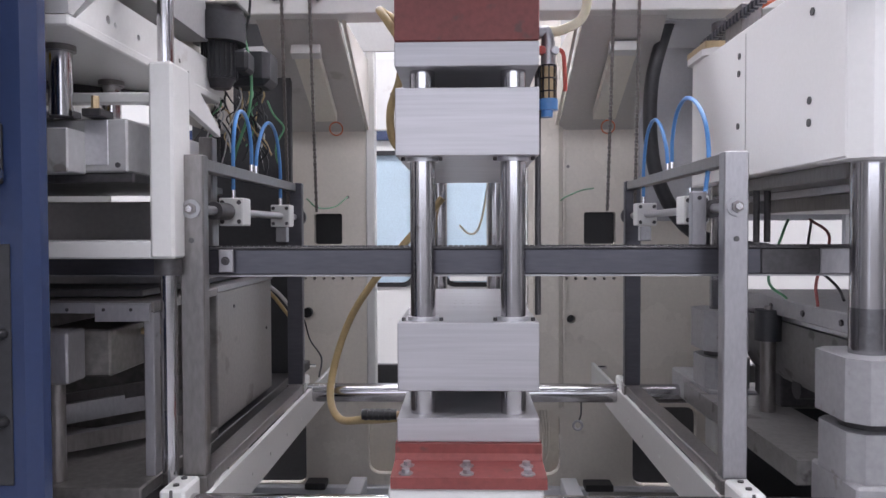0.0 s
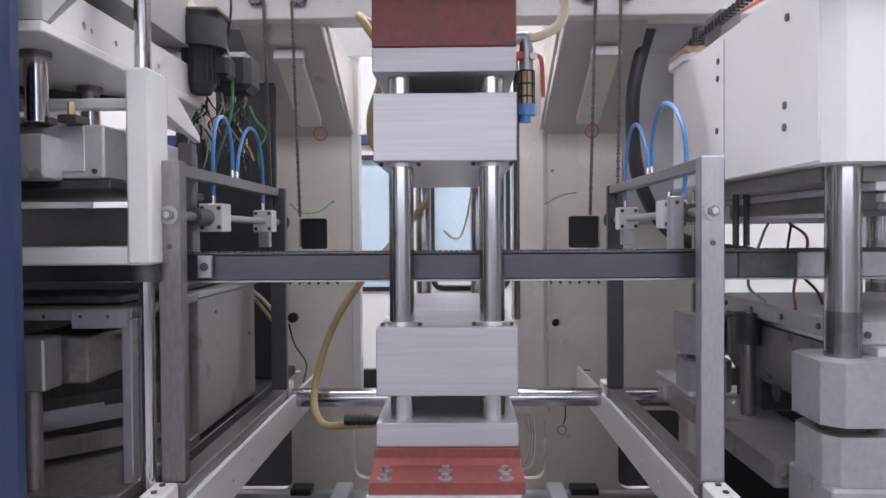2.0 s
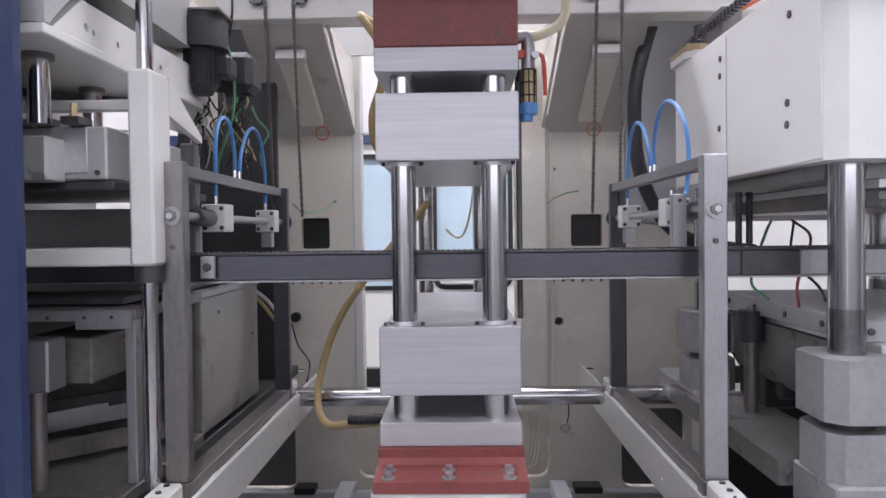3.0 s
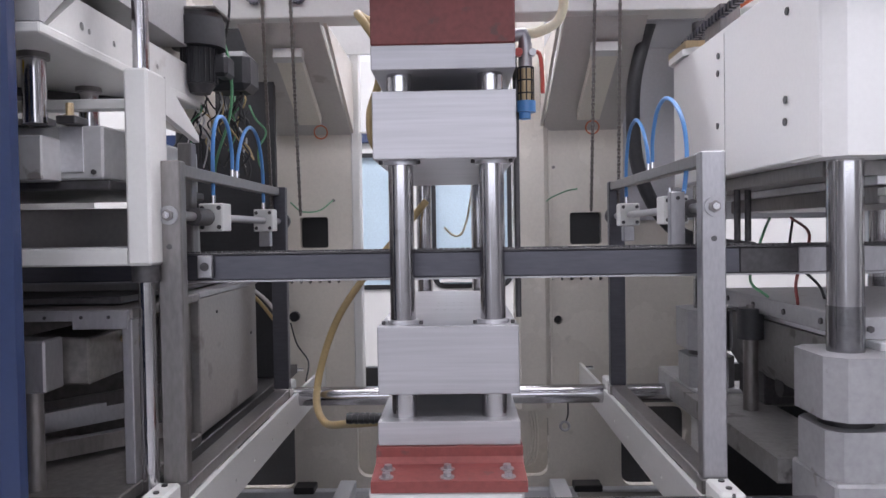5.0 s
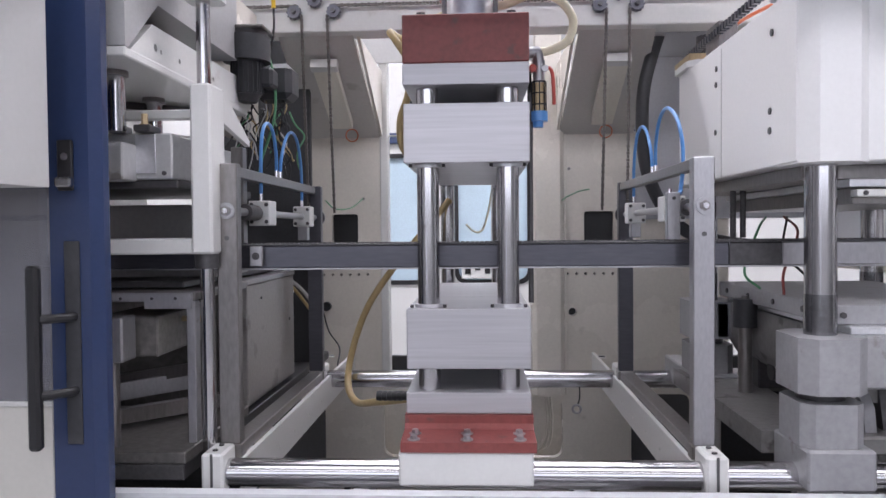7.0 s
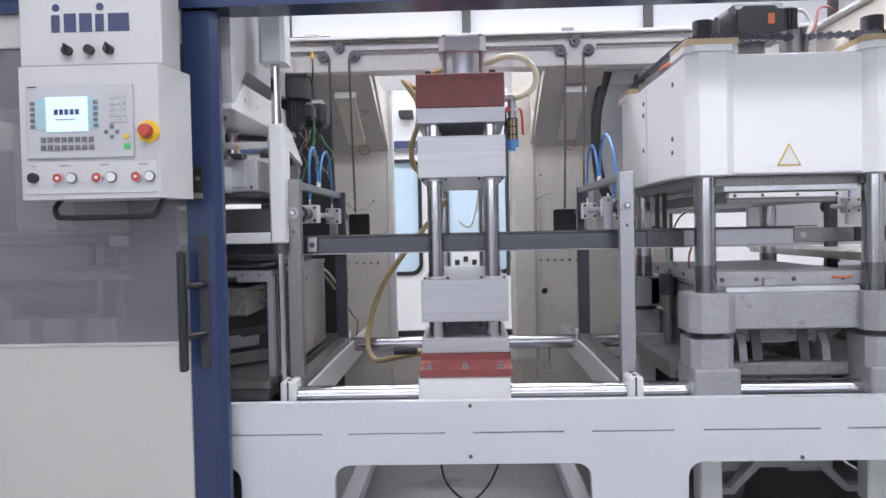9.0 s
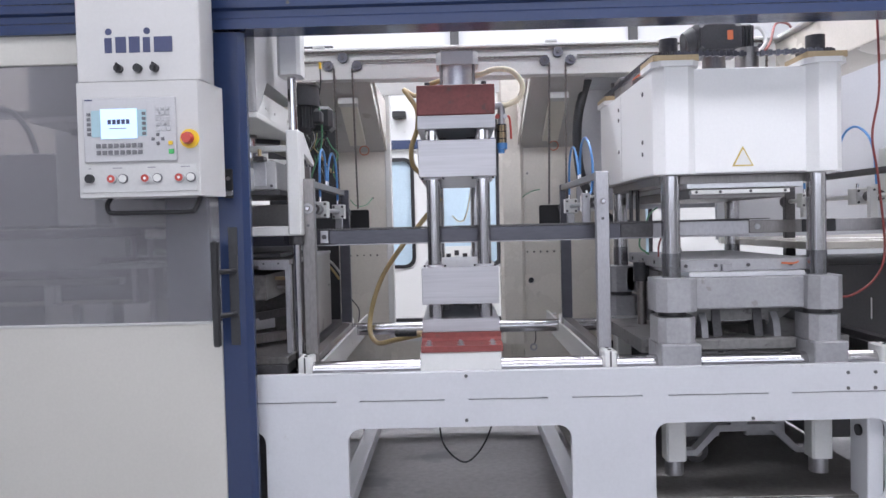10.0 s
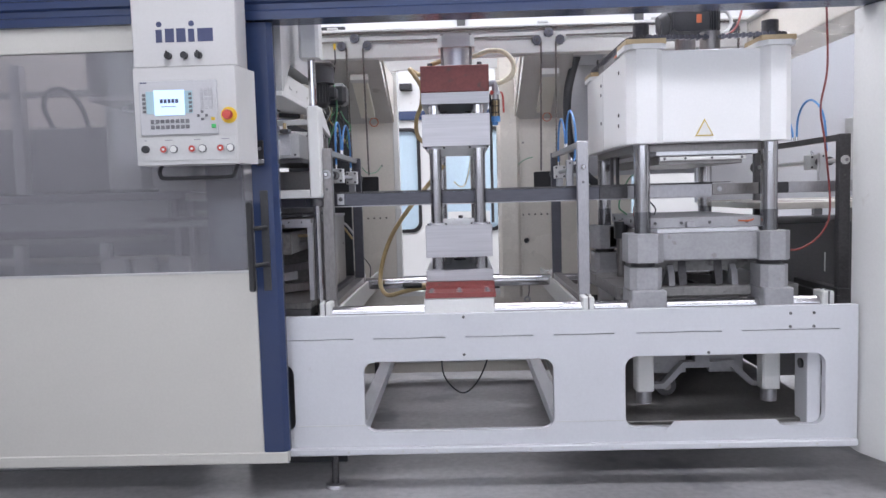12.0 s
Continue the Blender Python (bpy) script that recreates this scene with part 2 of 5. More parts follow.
def sheet(bm, loops, d0, d1, axis="y"):
    """A plate with holes: 2D loops (the first is its outline), given thickness from d0 to d1 along an axis."""
    from mathutils.geometry import tessellate_polygon
    put = {"y": lambda p, d: (p[0], d, p[1]), "x": lambda p, d: (d, p[0], p[1]), "z": lambda p, d: (p[0], p[1], d)}[axis]
    flat = [p for lp in loops for p in lp]
    tris = tessellate_polygon([[Vector((*p, 0)) for p in lp] for lp in loops])
    a, b = [bm.verts.new(put(p, d0)) for p in flat], [bm.verts.new(put(p, d1)) for p in flat]
    for t in tris:
        if len(set(t)) == 3:
            bm.faces.new([a[i] for i in t]), bm.faces.new([b[i] for i in reversed(t)])
    s = 0
    for lp in loops:
        n = len(lp)
        for i in range(n):
            k, l = s + i, s + (i + 1) % n
            bm.faces.new((a[k], a[l], b[l], b[k]))
        s += n
    bmesh.ops.recalc_face_normals(bm, faces=bm.faces[:])
    return bm


def octagon(cx, cy, hx, hy, c):
    return [(cx - hx + c, cy - hy), (cx + hx - c, cy - hy), (cx + hx, cy - hy + c), (cx + hx, cy + hy - c), (cx + hx - c, cy + hy), (cx - hx + c, cy + hy), (cx - hx, cy + hy - c), (cx - hx, cy - hy + c)]


def fill(bm, material, ob_name, origin=(0, 0, 0)):
    me = bpy.data.meshes.new(ob_name)
    bmesh.ops.translate(bm, verts=bm.verts[:], vec=-Vector(origin))
    bm.to_mesh(me)
    bm.free()
    me.materials.append(material)
    for p in me.polygons:
        p.use_smooth = True
    me.set_sharp_from_angle(angle=radians(32))
    return me


def thing(name, base, label, category, group=""):
    ob = new(name)
    ob.empty_display_size = 0.05
    ob.location = base
    ob["base"] = list(base)
    return tagged(ob, label, category, group)


def part(name, bm, material, parent, label=""):
    top = parent
    while top.parent:
        top = top.parent
    ob = new(name, fill(bm, material, name, top["base"]))
    ob.parent = parent
    return tagged(ob, label)


def solid(name, bm, material, label, category="", kind="", group=""):
    """One mesh that is a whole thing or a piece of the setting."""
    return tagged(new(name, fill(bm, material, name)), label, category, group, kind)


def B():
    return bmesh.new()


def bolt(parent, p, axis, r=0.008, h=0.008, material=None, washer=True, label=""):
    p, d = Vector(p), Vector(axis)
    bm = B()
    if washer:
        cyl(bm, p, p + d * 0.0025, r * 1.7, 14)
    cyl(bm, p, p + d * h, r, 6)
    return part("bolt", bm, material or BARE, parent, label)


# ---- setting: hall ----
solid("floor", box(B(), -20, 20, -9, 24, -0.2, 0.0, 0), CONCRETE, "worn grey concrete hall floor with darker patches", kind="structure")
solid("wall_north", box(B(), -20, 20, 24, 24.2, 0, 12, 0), HALLW, "white panelled far hall wall", kind="structure")
solid("wall_west", box(B(), -20.2, -20, -9, 24, 0, 12, 0), HALLW, "white hall side wall", kind="structure")
solid("wall_east", box(B(), 20, 20.2, -9, 24, 0, 12, 0), HALLW, "white hall side wall", kind="structure")
solid("ceiling", box(B(), -20, 20, -9, 24, 12, 12.2, 0), HALLW, "white hall ceiling", kind="structure")
# made-up window band for the front fill; low opening adds a door reflection
solid("wall_south", sheet(B(), [rounded(-20, 20, 0, 12), rounded(-6.2, 7.2, 2.0, 4.8), rounded(-4.3, -2.7, 0.05, 1.3)], -9.2, -9.0), HALLW, "white hall wall with an added, unseen window band", kind="structure")
# glowing sheet added behind the made-up openings
solid("backdrop", box(B(), -9, 9, -11.0, -10.9, 0, 6, 0), glow("pale_glow_sheet", (0.86, 0.93, 1.0), 0.8), "pale glowing sheet added behind the unseen windows", kind="structure")
for k in range(-3, 4):
    solid("trim", box(B(), 0.45 + 6.0 * k - 0.14, 0.45 + 6.0 * k + 0.14, 23.8, 23.998, 0, 11.99, 0.01), LINE, "dark steel wall column", kind="structure")
# each added light row gets an unseen housing with glowing diffusers
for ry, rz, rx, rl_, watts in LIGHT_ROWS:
    lt = thing("ceiling_light", (rx, ry, rz), "long white fill light added out of view over the hall", "light", "rows of hall lights")
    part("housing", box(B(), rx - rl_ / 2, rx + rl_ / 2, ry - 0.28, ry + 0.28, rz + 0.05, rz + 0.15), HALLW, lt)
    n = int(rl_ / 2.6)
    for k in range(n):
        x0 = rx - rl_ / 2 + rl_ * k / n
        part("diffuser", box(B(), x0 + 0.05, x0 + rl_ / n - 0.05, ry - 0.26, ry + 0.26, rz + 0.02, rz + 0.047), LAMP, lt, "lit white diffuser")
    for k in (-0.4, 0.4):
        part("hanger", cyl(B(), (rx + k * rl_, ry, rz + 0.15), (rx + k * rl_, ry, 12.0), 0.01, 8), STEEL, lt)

# ---- second machine behind, seen through the rear opening ----
far = thing("second_machine", (0.3, 6.1, 0), "white enclosure of a second machine with blue band", "machine")
part("wall", sheet(B(), [rounded(-3.2, 3.6, 0.0, 2.75), rounded(-1.25, -0.13, 0.95, 2.0, 0.09), rounded(0.12, 0.72, 0.95, 2.0, 0.09), rounded(0.95, 2.2, 0.95, 2.0, 0.09)], 6.1, 6.16), WHITE, far)
part("band", box(B(), -3.2, 3.6, 6.06, 6.1, 2.10, 2.19, 0.004), BLUE, far, "dark blue enamel band")
part("roof_panel", box(B(), -3.2, 3.6, 6.16, 7.6, 2.69, 2.75, 0.004), WHITE, far)
for x0, x1 in ((-1.25, -0.13), (0.12, 0.72), (0.95, 2.2)):
    w = part("window", sheet(B(), [rounded(x0 - 0.02, x1 + 0.02, 0.93, 2.02, 0.1), rounded(x0 + 0.015, x1 - 0.015, 0.965, 1.985, 0.08)], 6.085, 6.104), BLACK, far, "black rubber window seal")
    part("pane", sheet(B(), [rounded(x0, x1, 0.95, 2.0, 0.09)], 6.12, 6.126), PALEGLASS, w, "pale blue window pane")
sg = part("sign_plate", box(B(), 0.16, 0.60, 6.03, 6.055, 0.98, 1.14, 0.004), WHITE, far, "white plate with black squares")
for k in range(5):
    part("square", box(B(), 0.19 + 0.08 * k, 0.235 + 0.08 * k, 6.022, 6.03, 1.02 + 0.03 * (k % 2), 1.07 + 0.03 * (k % 2), 0), BLACK, sg)
part("black_box", box(B(), -0.30, -0.17, 5.96, 6.1, 2.40, 2.46, 0.006), BLACK, far, "small black box on the white wall")

# ---- machine setting: rear wall, beams ----
holes = [(-0.429 + 0.042 * k, 1.170) for k in range(6)] + [(0.727 + 0.042 * k, 1.168) for k in range(6)]
rear = sheet(B(), [
    [(-0.78, 0.08), (2.05, 0.08), (2.05, 0.70), (1.47, 0.70), (1.47, 1.83), (-0.78, 1.83)],
    rounded(-0.153, 0.560, 0.62, 1.829 - 0.002), rounded(-0.150, 0.700, 0.295, 0.585, 0.05),
    rounded(-0.387, -0.262, 1.322, 1.458, 0.012), rounded(0.805, 0.943, 1.320, 1.460, 0.012),
    rounded(-0.70, -0.43, 0.25, 0.57, 0.04), rounded(1.02, 1.30, 0.25, 0.60, 0.05),
    disc(0.749, 0.988, 0.019), rounded(-0.435, -0.385, 0.775, 0.787), rounded(0.845, 0.905, 0.768, 0.782),
    *[disc(x, z, 0.007, 8) for x, z in holes]], 3.45, 3.49)
solid("wall_rear", rear, CREAM, "cream painted steel rear wall of the machine with cut-outs", kind="structure")
solid("trim", box(B(), -0.153, -0.115, 3.44, 3.52, 0.622, 2.30, 0.004), WHITE, "white painted edge post of the rear opening", kind="structure")
solid("trim", sheet(B(), [octagon(0.635, 3.50, 0.075, 0.085, 0.02)], 0.60, 2.30, "z"), CREAM, "cream painted post beside the rear opening", kind="structure")
solid("trim", box(B(), 0.7105, 0.722, 3.43, 3.449, 0.60, 1.82, 0.002), CREAM, "narrow cream strip on the rear wall", kind="structure")
solid("trim", box(B(), -0.14, 0.56, 3.452, 3.50, 0.605, 0.655, 0.003), WHITE, "white sill under the rear opening", kind="structure")
# added dark sheets stand in for the shade inside the openings
solid("wall_skirt", box(B(), -0.795, -0.30, 1.95, 1.97, 0.0, 0.765, 0), MOTOR, "dark sheet added to keep the small base opening dark", kind="structure")
solid("wall_skirt", box(B(), -0.9, 2.1, 3.80, 3.84, 0.0, 0.72, 0), MOTOR, "dark sheet added to keep the rear wall openings dark", kind="structure")

# black backing boxes added so that the drilled holes look dark
for x0, x1, z0, z1 in ((-0.47, -0.17, 1.12, 1.22), (0.70, 0.97, 1.12, 1.22), (0.70, 0.80, 0.93, 1.05)):
    solid("cable_duct", box(B(), x0, x1, 3.4905, 3.54, z0, z1, 0.003), BLACK, "black backing added to darken the drilled holes", "duct")
solid("wall_recess", box(B(), -0.20, 0.75, 3.56, 3.575, 0.20, 0.64, 0.002), CREAM, "cream panel behind the lower recess", kind="structure")
for x0, x1 in ((-0.40, -0.25), (0.79, 0.955)):
    solid("cable_box", box(B(), x0, x1, 3.4905, 3.60, 1.30, 1.48, 0.004), BLACK, "black connector box set into the rear wall", "box")

# sloping panels under the top beam, each with a side gusset and a lamp
for sx, xa, xb, xc, xd, xi in ((-1, -0.455, -0.165, -0.153, -0.484, -0.300), (1, 0.700, 0.988, 1.034, 0.692, 0.862)):
    pts = [(xa, 2.80, 2.13), (xb, 2.80, 2.13), (xc, 3.449, 1.82), (xd, 3.449, 1.82)]
    gx = -0.152 if sx < 0 else 0.676
    solid("wall_gusset", sheet(B(), [[(2.81, 2.128), (3.448, 1.822), (3.448, 2.128)]], gx, gx + 0.012, "x"), CREAM, "cream painted gusset beside the sloping panel", kind="structure")
    bm = B()
    lo = [bm.verts.new(p) for p in pts]
    hi = [bm.verts.new((p[0], p[1] + 0.012, p[2] + 0.026)) for p in pts]
    bm.faces.new(lo), bm.faces.new(hi[::-1])
    for i in range(4):
        bm.faces.new((lo[i], lo[(i + 1) % 4], hi[(i + 1) % 4], hi[i]))
    bmesh.ops.recalc_face_normals(bm, faces=bm.faces[:])
    solid("wall_slope", bm, SLOPE, "grey painted sloping panel below the top beam", kind="structure")
    lamp = thing("tube_lamp", (xi, 3.0, 1.95), "frosted tube lamp in a housing on the sloping panel", "lamp", "machine lamps")
    for nm, a, b, hw, mt in (("cover", (2.93, 2.052), (3.30, 1.876), 0.046, TUBELAMP), ("end_cap", (2.90, 2.066), (2.93, 2.052), 0.054, WHITE)):
        bm = B()
        q = [(xi + s * hw, *p, dz) for dz in (0.0, -0.035) for s in (-1, 1) for p in (a, b)]
        vs = [bm.verts.new((x, y - (0.012 if dz else 0), z + dz)) for x, y, z, dz in q]
        bmesh.ops.convex_hull(bm, input=vs)
        part(nm, bm, mt, lamp, "frosted cover" if nm == "cover" else "")
    part("ring_clip", ring(B(), (xi + 0.03, 3.36, 1.82), (0, 1, 0.2), 0.028, 0.003), ORANGE, lamp, "orange ring below the cover")
solid("wall_rear_top", box(B(), -0.40, 0.95, 3.425, 3.438, 2.165, 2.34, 0.002), GREYW, "grey plate over the rear opening", kind="structure")
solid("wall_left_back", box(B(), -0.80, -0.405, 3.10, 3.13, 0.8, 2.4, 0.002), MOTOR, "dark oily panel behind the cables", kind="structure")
solid("wall_right_back", box(B(), 1.040, 2.05, 3.43, 3.448, 1.42, 2.20, 0.002), BLUEGREY, "blue-grey upper panel behind the press", kind="structure")
bm = B()
vs = [bm.verts.new(p) for p in ((0.995, 2.865, 2.13), (2.02, 2.865, 2.13), (2.02, 3.428, 2.165), (1.06, 3.428, 2.165), (0.995, 2.865, 2.15), (2.02, 2.865, 2.15), (2.02, 3.428, 2.185), (1.06, 3.428, 2.185))]
bmesh.ops.convex_hull(bm, input=vs)
solid("ceiling_plate", bm, BLUEGREY, "grey plate closing the top behind the press", kind="structure")

beam = thing("top_beam", (0.3, 2.77, 2.12), "white painted horizontal top beam carrying chain pulleys", "beam")
part("body", box(B(), -0.95, 1.98, 2.74, 2.86, 2.13, 2.275, 0.004), WHITE, beam)
part("lip", box(B(), -0.95, 1.98, 2.70, 2.88, 2.275, 2.29, 0.003), WHITE, beam)
for x, z in ((-0.372, 2.20), (-0.295, 2.243), (-0.222, 2.20), (0.765, 2.20), (0.835, 2.243), (0.900, 2.20), (1.90, 2.23)):
    p = part("pulley", cyl(B(), (x, 2.712, z), (x, 2.74, z), 0.024, 16), GUN, beam, "small toothed dark steel pulley")
    bm = B()
    for k in range(12):
        a = 2 * math.pi * k / 12
        box(bm, x + 0.025 * math.cos(a) - 0.003, x + 0.025 * math.cos(a) + 0.003, 2.716, 2.73, z + 0.025 * math.sin(a) - 0.003, z + 0.025 * math.sin(a) + 0.003, 0)
    part("teeth", bm, GUN, p)
    part("hub", cyl(B(), (x, 2.70, z), (x, 2.712, z), 0.009, 8), DARK, p)
for x in (-0.42, 0.80, 1.45):
    part("clip", box(B(), x - 0.03, x + 0.03, 2.70, 2.73, 2.291, 2.305, 0.002), GREYW, beam)


def chain(name, pts, label, w=0.014):
    """A roller chain through corner points, link by link."""
    bm = B()
    pts = [Vector(p) for p in pts]
    for a, b in zip(pts, pts[1:]):
        n = max(1, int((b - a).length / 0.0127))
        q = (b - a).to_track_quat("Z", "Y").to_matrix().to_4x4()
        for k in range(n):
            m = Matrix.Translation(a + (b - a) * ((k + 0.5) / n)) @ q @ Matrix.Diagonal((w * (0.78 if k % 2 else 0.60), w * (0.78 if k % 2 else 0.60), 0.0105 if k % 2 else 0.0128, 1))
            bmesh.ops.create_cube(bm, size=1.0, matrix=m)
    return solid(name, bm, CHAIN, label, "chain")


chain("chain", [(-0.345, 2.722, 2.19), (-0.345, 2.80, 1.45)], "oily dark roller chain hanging from the top beam")
chain("chain", [(-0.248, 2.722, 2.19), (-0.252, 2.84, 1.45)], "oily dark roller chain hanging from the top beam")
chain("chain", [(0.79, 2.722, 2.19), (0.79, 2.84, 1.45)], "oily dark roller chain hanging from the top beam")
chain("chain", [(0.875, 2.722, 2.19), (0.878, 2.80, 1.45)], "oily dark roller chain hanging from the top beam")
chain("chain", [(-0.235, 2.718, 2.222), (0.78, 2.718, 2.222)], "dark chain along the white top beam")
chain("chain", [(-0.95, 2.718, 2.268), (1.90, 2.718, 2.268), (1.925, 2.718, 2.24), (1.925, 2.75, 1.9)], "dark chain along the upper edge of the top beam")
chain("chain", [(-0.95, 2.718, 2.222), (-0.36, 2.718, 2.222)], "dark chain along the white top beam")
chain("chain", [(0.935, 2.718, 2.222), (1.40, 2.718, 2.222)], "dark chain along the white top beam")

# ---- machine base ----
base = thing("machine_base", (0.75, 1.6, 0.0), "white painted steel machine base frame with rounded openings", "machine base")
slits = [(-0.60, -0.186), (-0.099, 0.218), (0.307, 0.602), (0.693, 0.955), (1.048, 1.417), (1.504, 1.922)]
part("front_panel", sheet(B(), [
    rounded(-0.90, 2.0, 0.216, 0.802), rounded(-0.86, -0.454, 0.286, 0.595, 0.05), rounded(-0.146, 0.689, 0.282, 0.596, 0.05),
    rounded(0.999, 1.862, 0.278, 0.596, 0.05), *[rounded(a, b, 0.697, 0.701) for a, b in slits]], 1.54, 1.575), PALE, base)
part("top_flange", box(B(), -0.90, 2.0, 1.575, 1.68, 0.735, 0.760, 0.003), PALE, base)
part("lower_rail", box(B(), -0.90, 2.0, 1.522, 1.60, 0.183, 0.2155, 0.006), PALE, base)
for x0, x1 in ((-0.454, -0.146), (0.689, 0.999)):
    part("weld_seam", box(B(), x0, x1, 1.5375, 1.5405, 0.312, 0.315, 0), GREYW, base)
part("patch", sheet(B(), [[(1.17, 0.262), (1.69, 0.262), (1.65, 0.306), (1.21, 0.306)]], 1.5365, 1.5398), PALE, base)
for x0, x1, nm in ((-0.22, -0.15, "side_rail"), (0.695, 0.765, "side_rail"), (-0.9, -0.8, "side_rail")):
    part(nm, box(B(), x0, x1, 1.576, 3.40, 0.24, 0.30, 0.004), PALE, base)
    if x0 < -0.5:
        part("upright", box(B(), x0, x1, 3.30, 3.40, 0.301, 0.77, 0.004), PALE, base)
part("inner_plate", box(B(), 1.80, 1.86, 1.576, 1.70, 0.26, 0.62, 0.004), PALE, base)
part("grommet", cyl(B(), (1.799, 1.63, 0.53), (1.79, 1.63, 0.53), 0.022, 16), BLACK, base)
# added dark sheet puts shade on the floor inside the opening
tray = part("drip_tray", box(B(), 0.80, 1.98, 1.64, 3.30, 0.262, 0.275, 0.002), OILY, base, "dark sheet added to deepen the base opening")
part("rear_rail", box(B(), -0.9, 2.0, 3.402, 3.445, 0.16, 0.25, 0.004), PALE, base)
for x, z in ((0.30, 0.787), (0.299, 0.621), (1.71, 0.77), (1.81, 0.77), (1.71, 0.712), (1.81, 0.712), (1.36, 0.607)):
    part("bolt_hole", cyl(B(), (x, 1.537, z), (x, 1.5415, z), 0.0065, 12), LINE, base)
for x in (-0.22, 0.02, 0.17, 0.58, 0.98, 1.40, 1.82):
    part("rivet", cyl(B(), (x, 1.5185, 0.199), (x, 1.523, 0.199), 0.006, 10), GREYW, base)
for x in (-0.305,):
    f = part("foot", cyl(B(), (x, 1.64, 0.0), (x, 1.64, 0.016), 0.05, 24, 0.043), BARE, base, "round steel levelling foot")
    part("spindle", cyl(B(), (x, 1.64, 0.014), (x, 1.64, 0.186), 0.016, 16), DARK, f)
    part("pad", box(B(), x - 0.14, x + 0.14, 1.57, 1.72, 0.166, 0.182, 0.002), PALE, f)
for x in (-0.30, 1.90):
    f = part("foot", cyl(B(), (x, 3.30, 0.0), (x, 3.30, 0.016), 0.05, 24, 0.043), BARE, base)
    part("spindle", cyl(B(), (x, 3.30, 0.014), (x, 3.30, 0.24), 0.016, 16), DARK, f)
solid("cable", tube(B(), [(0.19, 1.80, 0.60), (0.20, 1.80, 0.47), (0.255, 1.80, 0.395), (0.31, 1.80, 0.385), (0.375, 1.80, 0.46), (0.43, 1.80, 0.60)], 0.004, 8), BLACK, "thin black cable hanging in a loop below the base", "cable")
solid("cable", tube(B(), [(0.06, 2.0, 0.62), (0.25, 2.0, 0.585), (0.45, 2.0, 0.60), (0.62, 2.0, 0.585)], 0.008, 8), BLACK, "dark cable slung under the machine base", "cable")

# ---- guide shafts ----
sh = thing("guide_shaft", (0.85, 1.757, 0.779), "long polished steel guide shaft with white end clamps", "shaft", "guide shafts")
part("bar", cyl(B(), (-0.35, 1.757, 0.779), (1.98, 1.757, 0.779), 0.0345, 32), CHROME, sh)
for x in (-0.335, 0.873, 1.955):
    cl = part("clamp", box(B(), x - 0.027, x + 0.027, 1.708, 1.806, 0.735, 0.838, 0.006), WHITE, sh, "white painted clamp block")
    part("slot", box(B(), x - 0.003, x + 0.003, 1.705, 1.7078, 0.757, 0.838, 0), LINE, cl)
    for dy in (1.735, 1.78):
        part("screw", cyl(B(), (x, dy, 0.8385), (x, dy, 0.842), 0.007, 8), DARK, cl)
copy_thing(sh, pose(0.85, 2.917, 0.779))

# ---- sliding door with glass, header, right pillar ----
door = thing("sliding_door", (-1.4, 1.46, 0.18), "white sliding machine door with smoked window and blue stile", "door")
part("lower_panel", box(B(), -2.9, -0.578, 1.462, 1.49, 0.20, 1.018, 0.004), IVORY, door)
part("bottom_edge", box(B(), -2.9, -0.472, 1.455, 1.495, 0.178, 0.228, 0.004), IVORY, door)
part("stile", sheet(B(), [[(-0.576, 1.458), (-0.490, 1.458), (-0.468, 1.475), (-0.468, 1.50), (-0.576, 1.50)]], 0.229, 2.056, "z"), BLUE, door, "dark blue enamelled stile")
part("pane", box(B(), -2.9, -0.578, 1.470, 1.476, 1.019, 1.958, 0), GLASS, door, "smoked see-through window pane")
part("top_strip", box(B(), -2.9, -0.578, 1.462, 1.49, 1.9585, 2.07, 0.003), IVORY, door)
part("window_edge", box(B(), -2.9, -0.578, 1.458, 1.4695, 1.012, 1.022, 0.002), GREYW, door)
hd = part("handle", box(B(), -0.589, -0.563, 1.385, 1.408, 0.938, 1.312, 0.006), BLACK, door, "black bar handle")
for z in (1.203, 1.048):
    part("standoff", tube(B(), [(-0.576, 1.40, z), (-0.555, 1.41, z), (-0.53, 1.44, z), (-0.525, 1.459, z)], 0.0095, 10), BLACK, hd)
# flat charcoal plate paints the shaded recess behind the handle
part("grip_recess", box(B(), -0.545, -0.512, 1.4545, 1.4578, 0.935, 1.36, 0.001), MOTOR, door)
lk = part("lock", box(B(), -0.553, -0.520, 1.448, 1.4575, 1.465, 1.57, 0.003), BLACK, door, "black lock plate with chrome latch")
part("latch", box(B(), -0.550, -0.515, 1.43, 1.449, 1.472, 1.492, 0.004), CHROME, lk, "chrome latch")
part("keyhole", cyl(B(), (-0.535, 1.445, 1.535), (-0.535, 1.449, 1.535), 0.008, 12), CHROME, lk)
for q in bpy.data.objects:
    if q.name == "pane" and q.parent == door:
        q.visible_shadow = False
solid("post_inner", box(B(), -0.80, -0.64, 1.53, 1.56, 0.82, 2.06, 0.004), BLUE, "dark blue post behind the smoked window", "post", kind="structure")

prof = [(1.440, 2.062), (1.56, 2.062), (1.56, 2.42), (1.435, 2.42), (1.435, 2.206), (1.448, 2.196), (1.448, 2.172), (1.438, 2.164), (1.438, 2.136), (1.450, 2.128), (1.450, 2.104), (1.440, 2.096)]
hdr = thing("header_beam", (0.0, 1.5, 2.06), "dark blue ribbed header beam over the doors", "beam")
bm = B()
sheet(bm, [prof], -3.3, 2.7, "x")
part("profile", bm, BLUE, hdr)
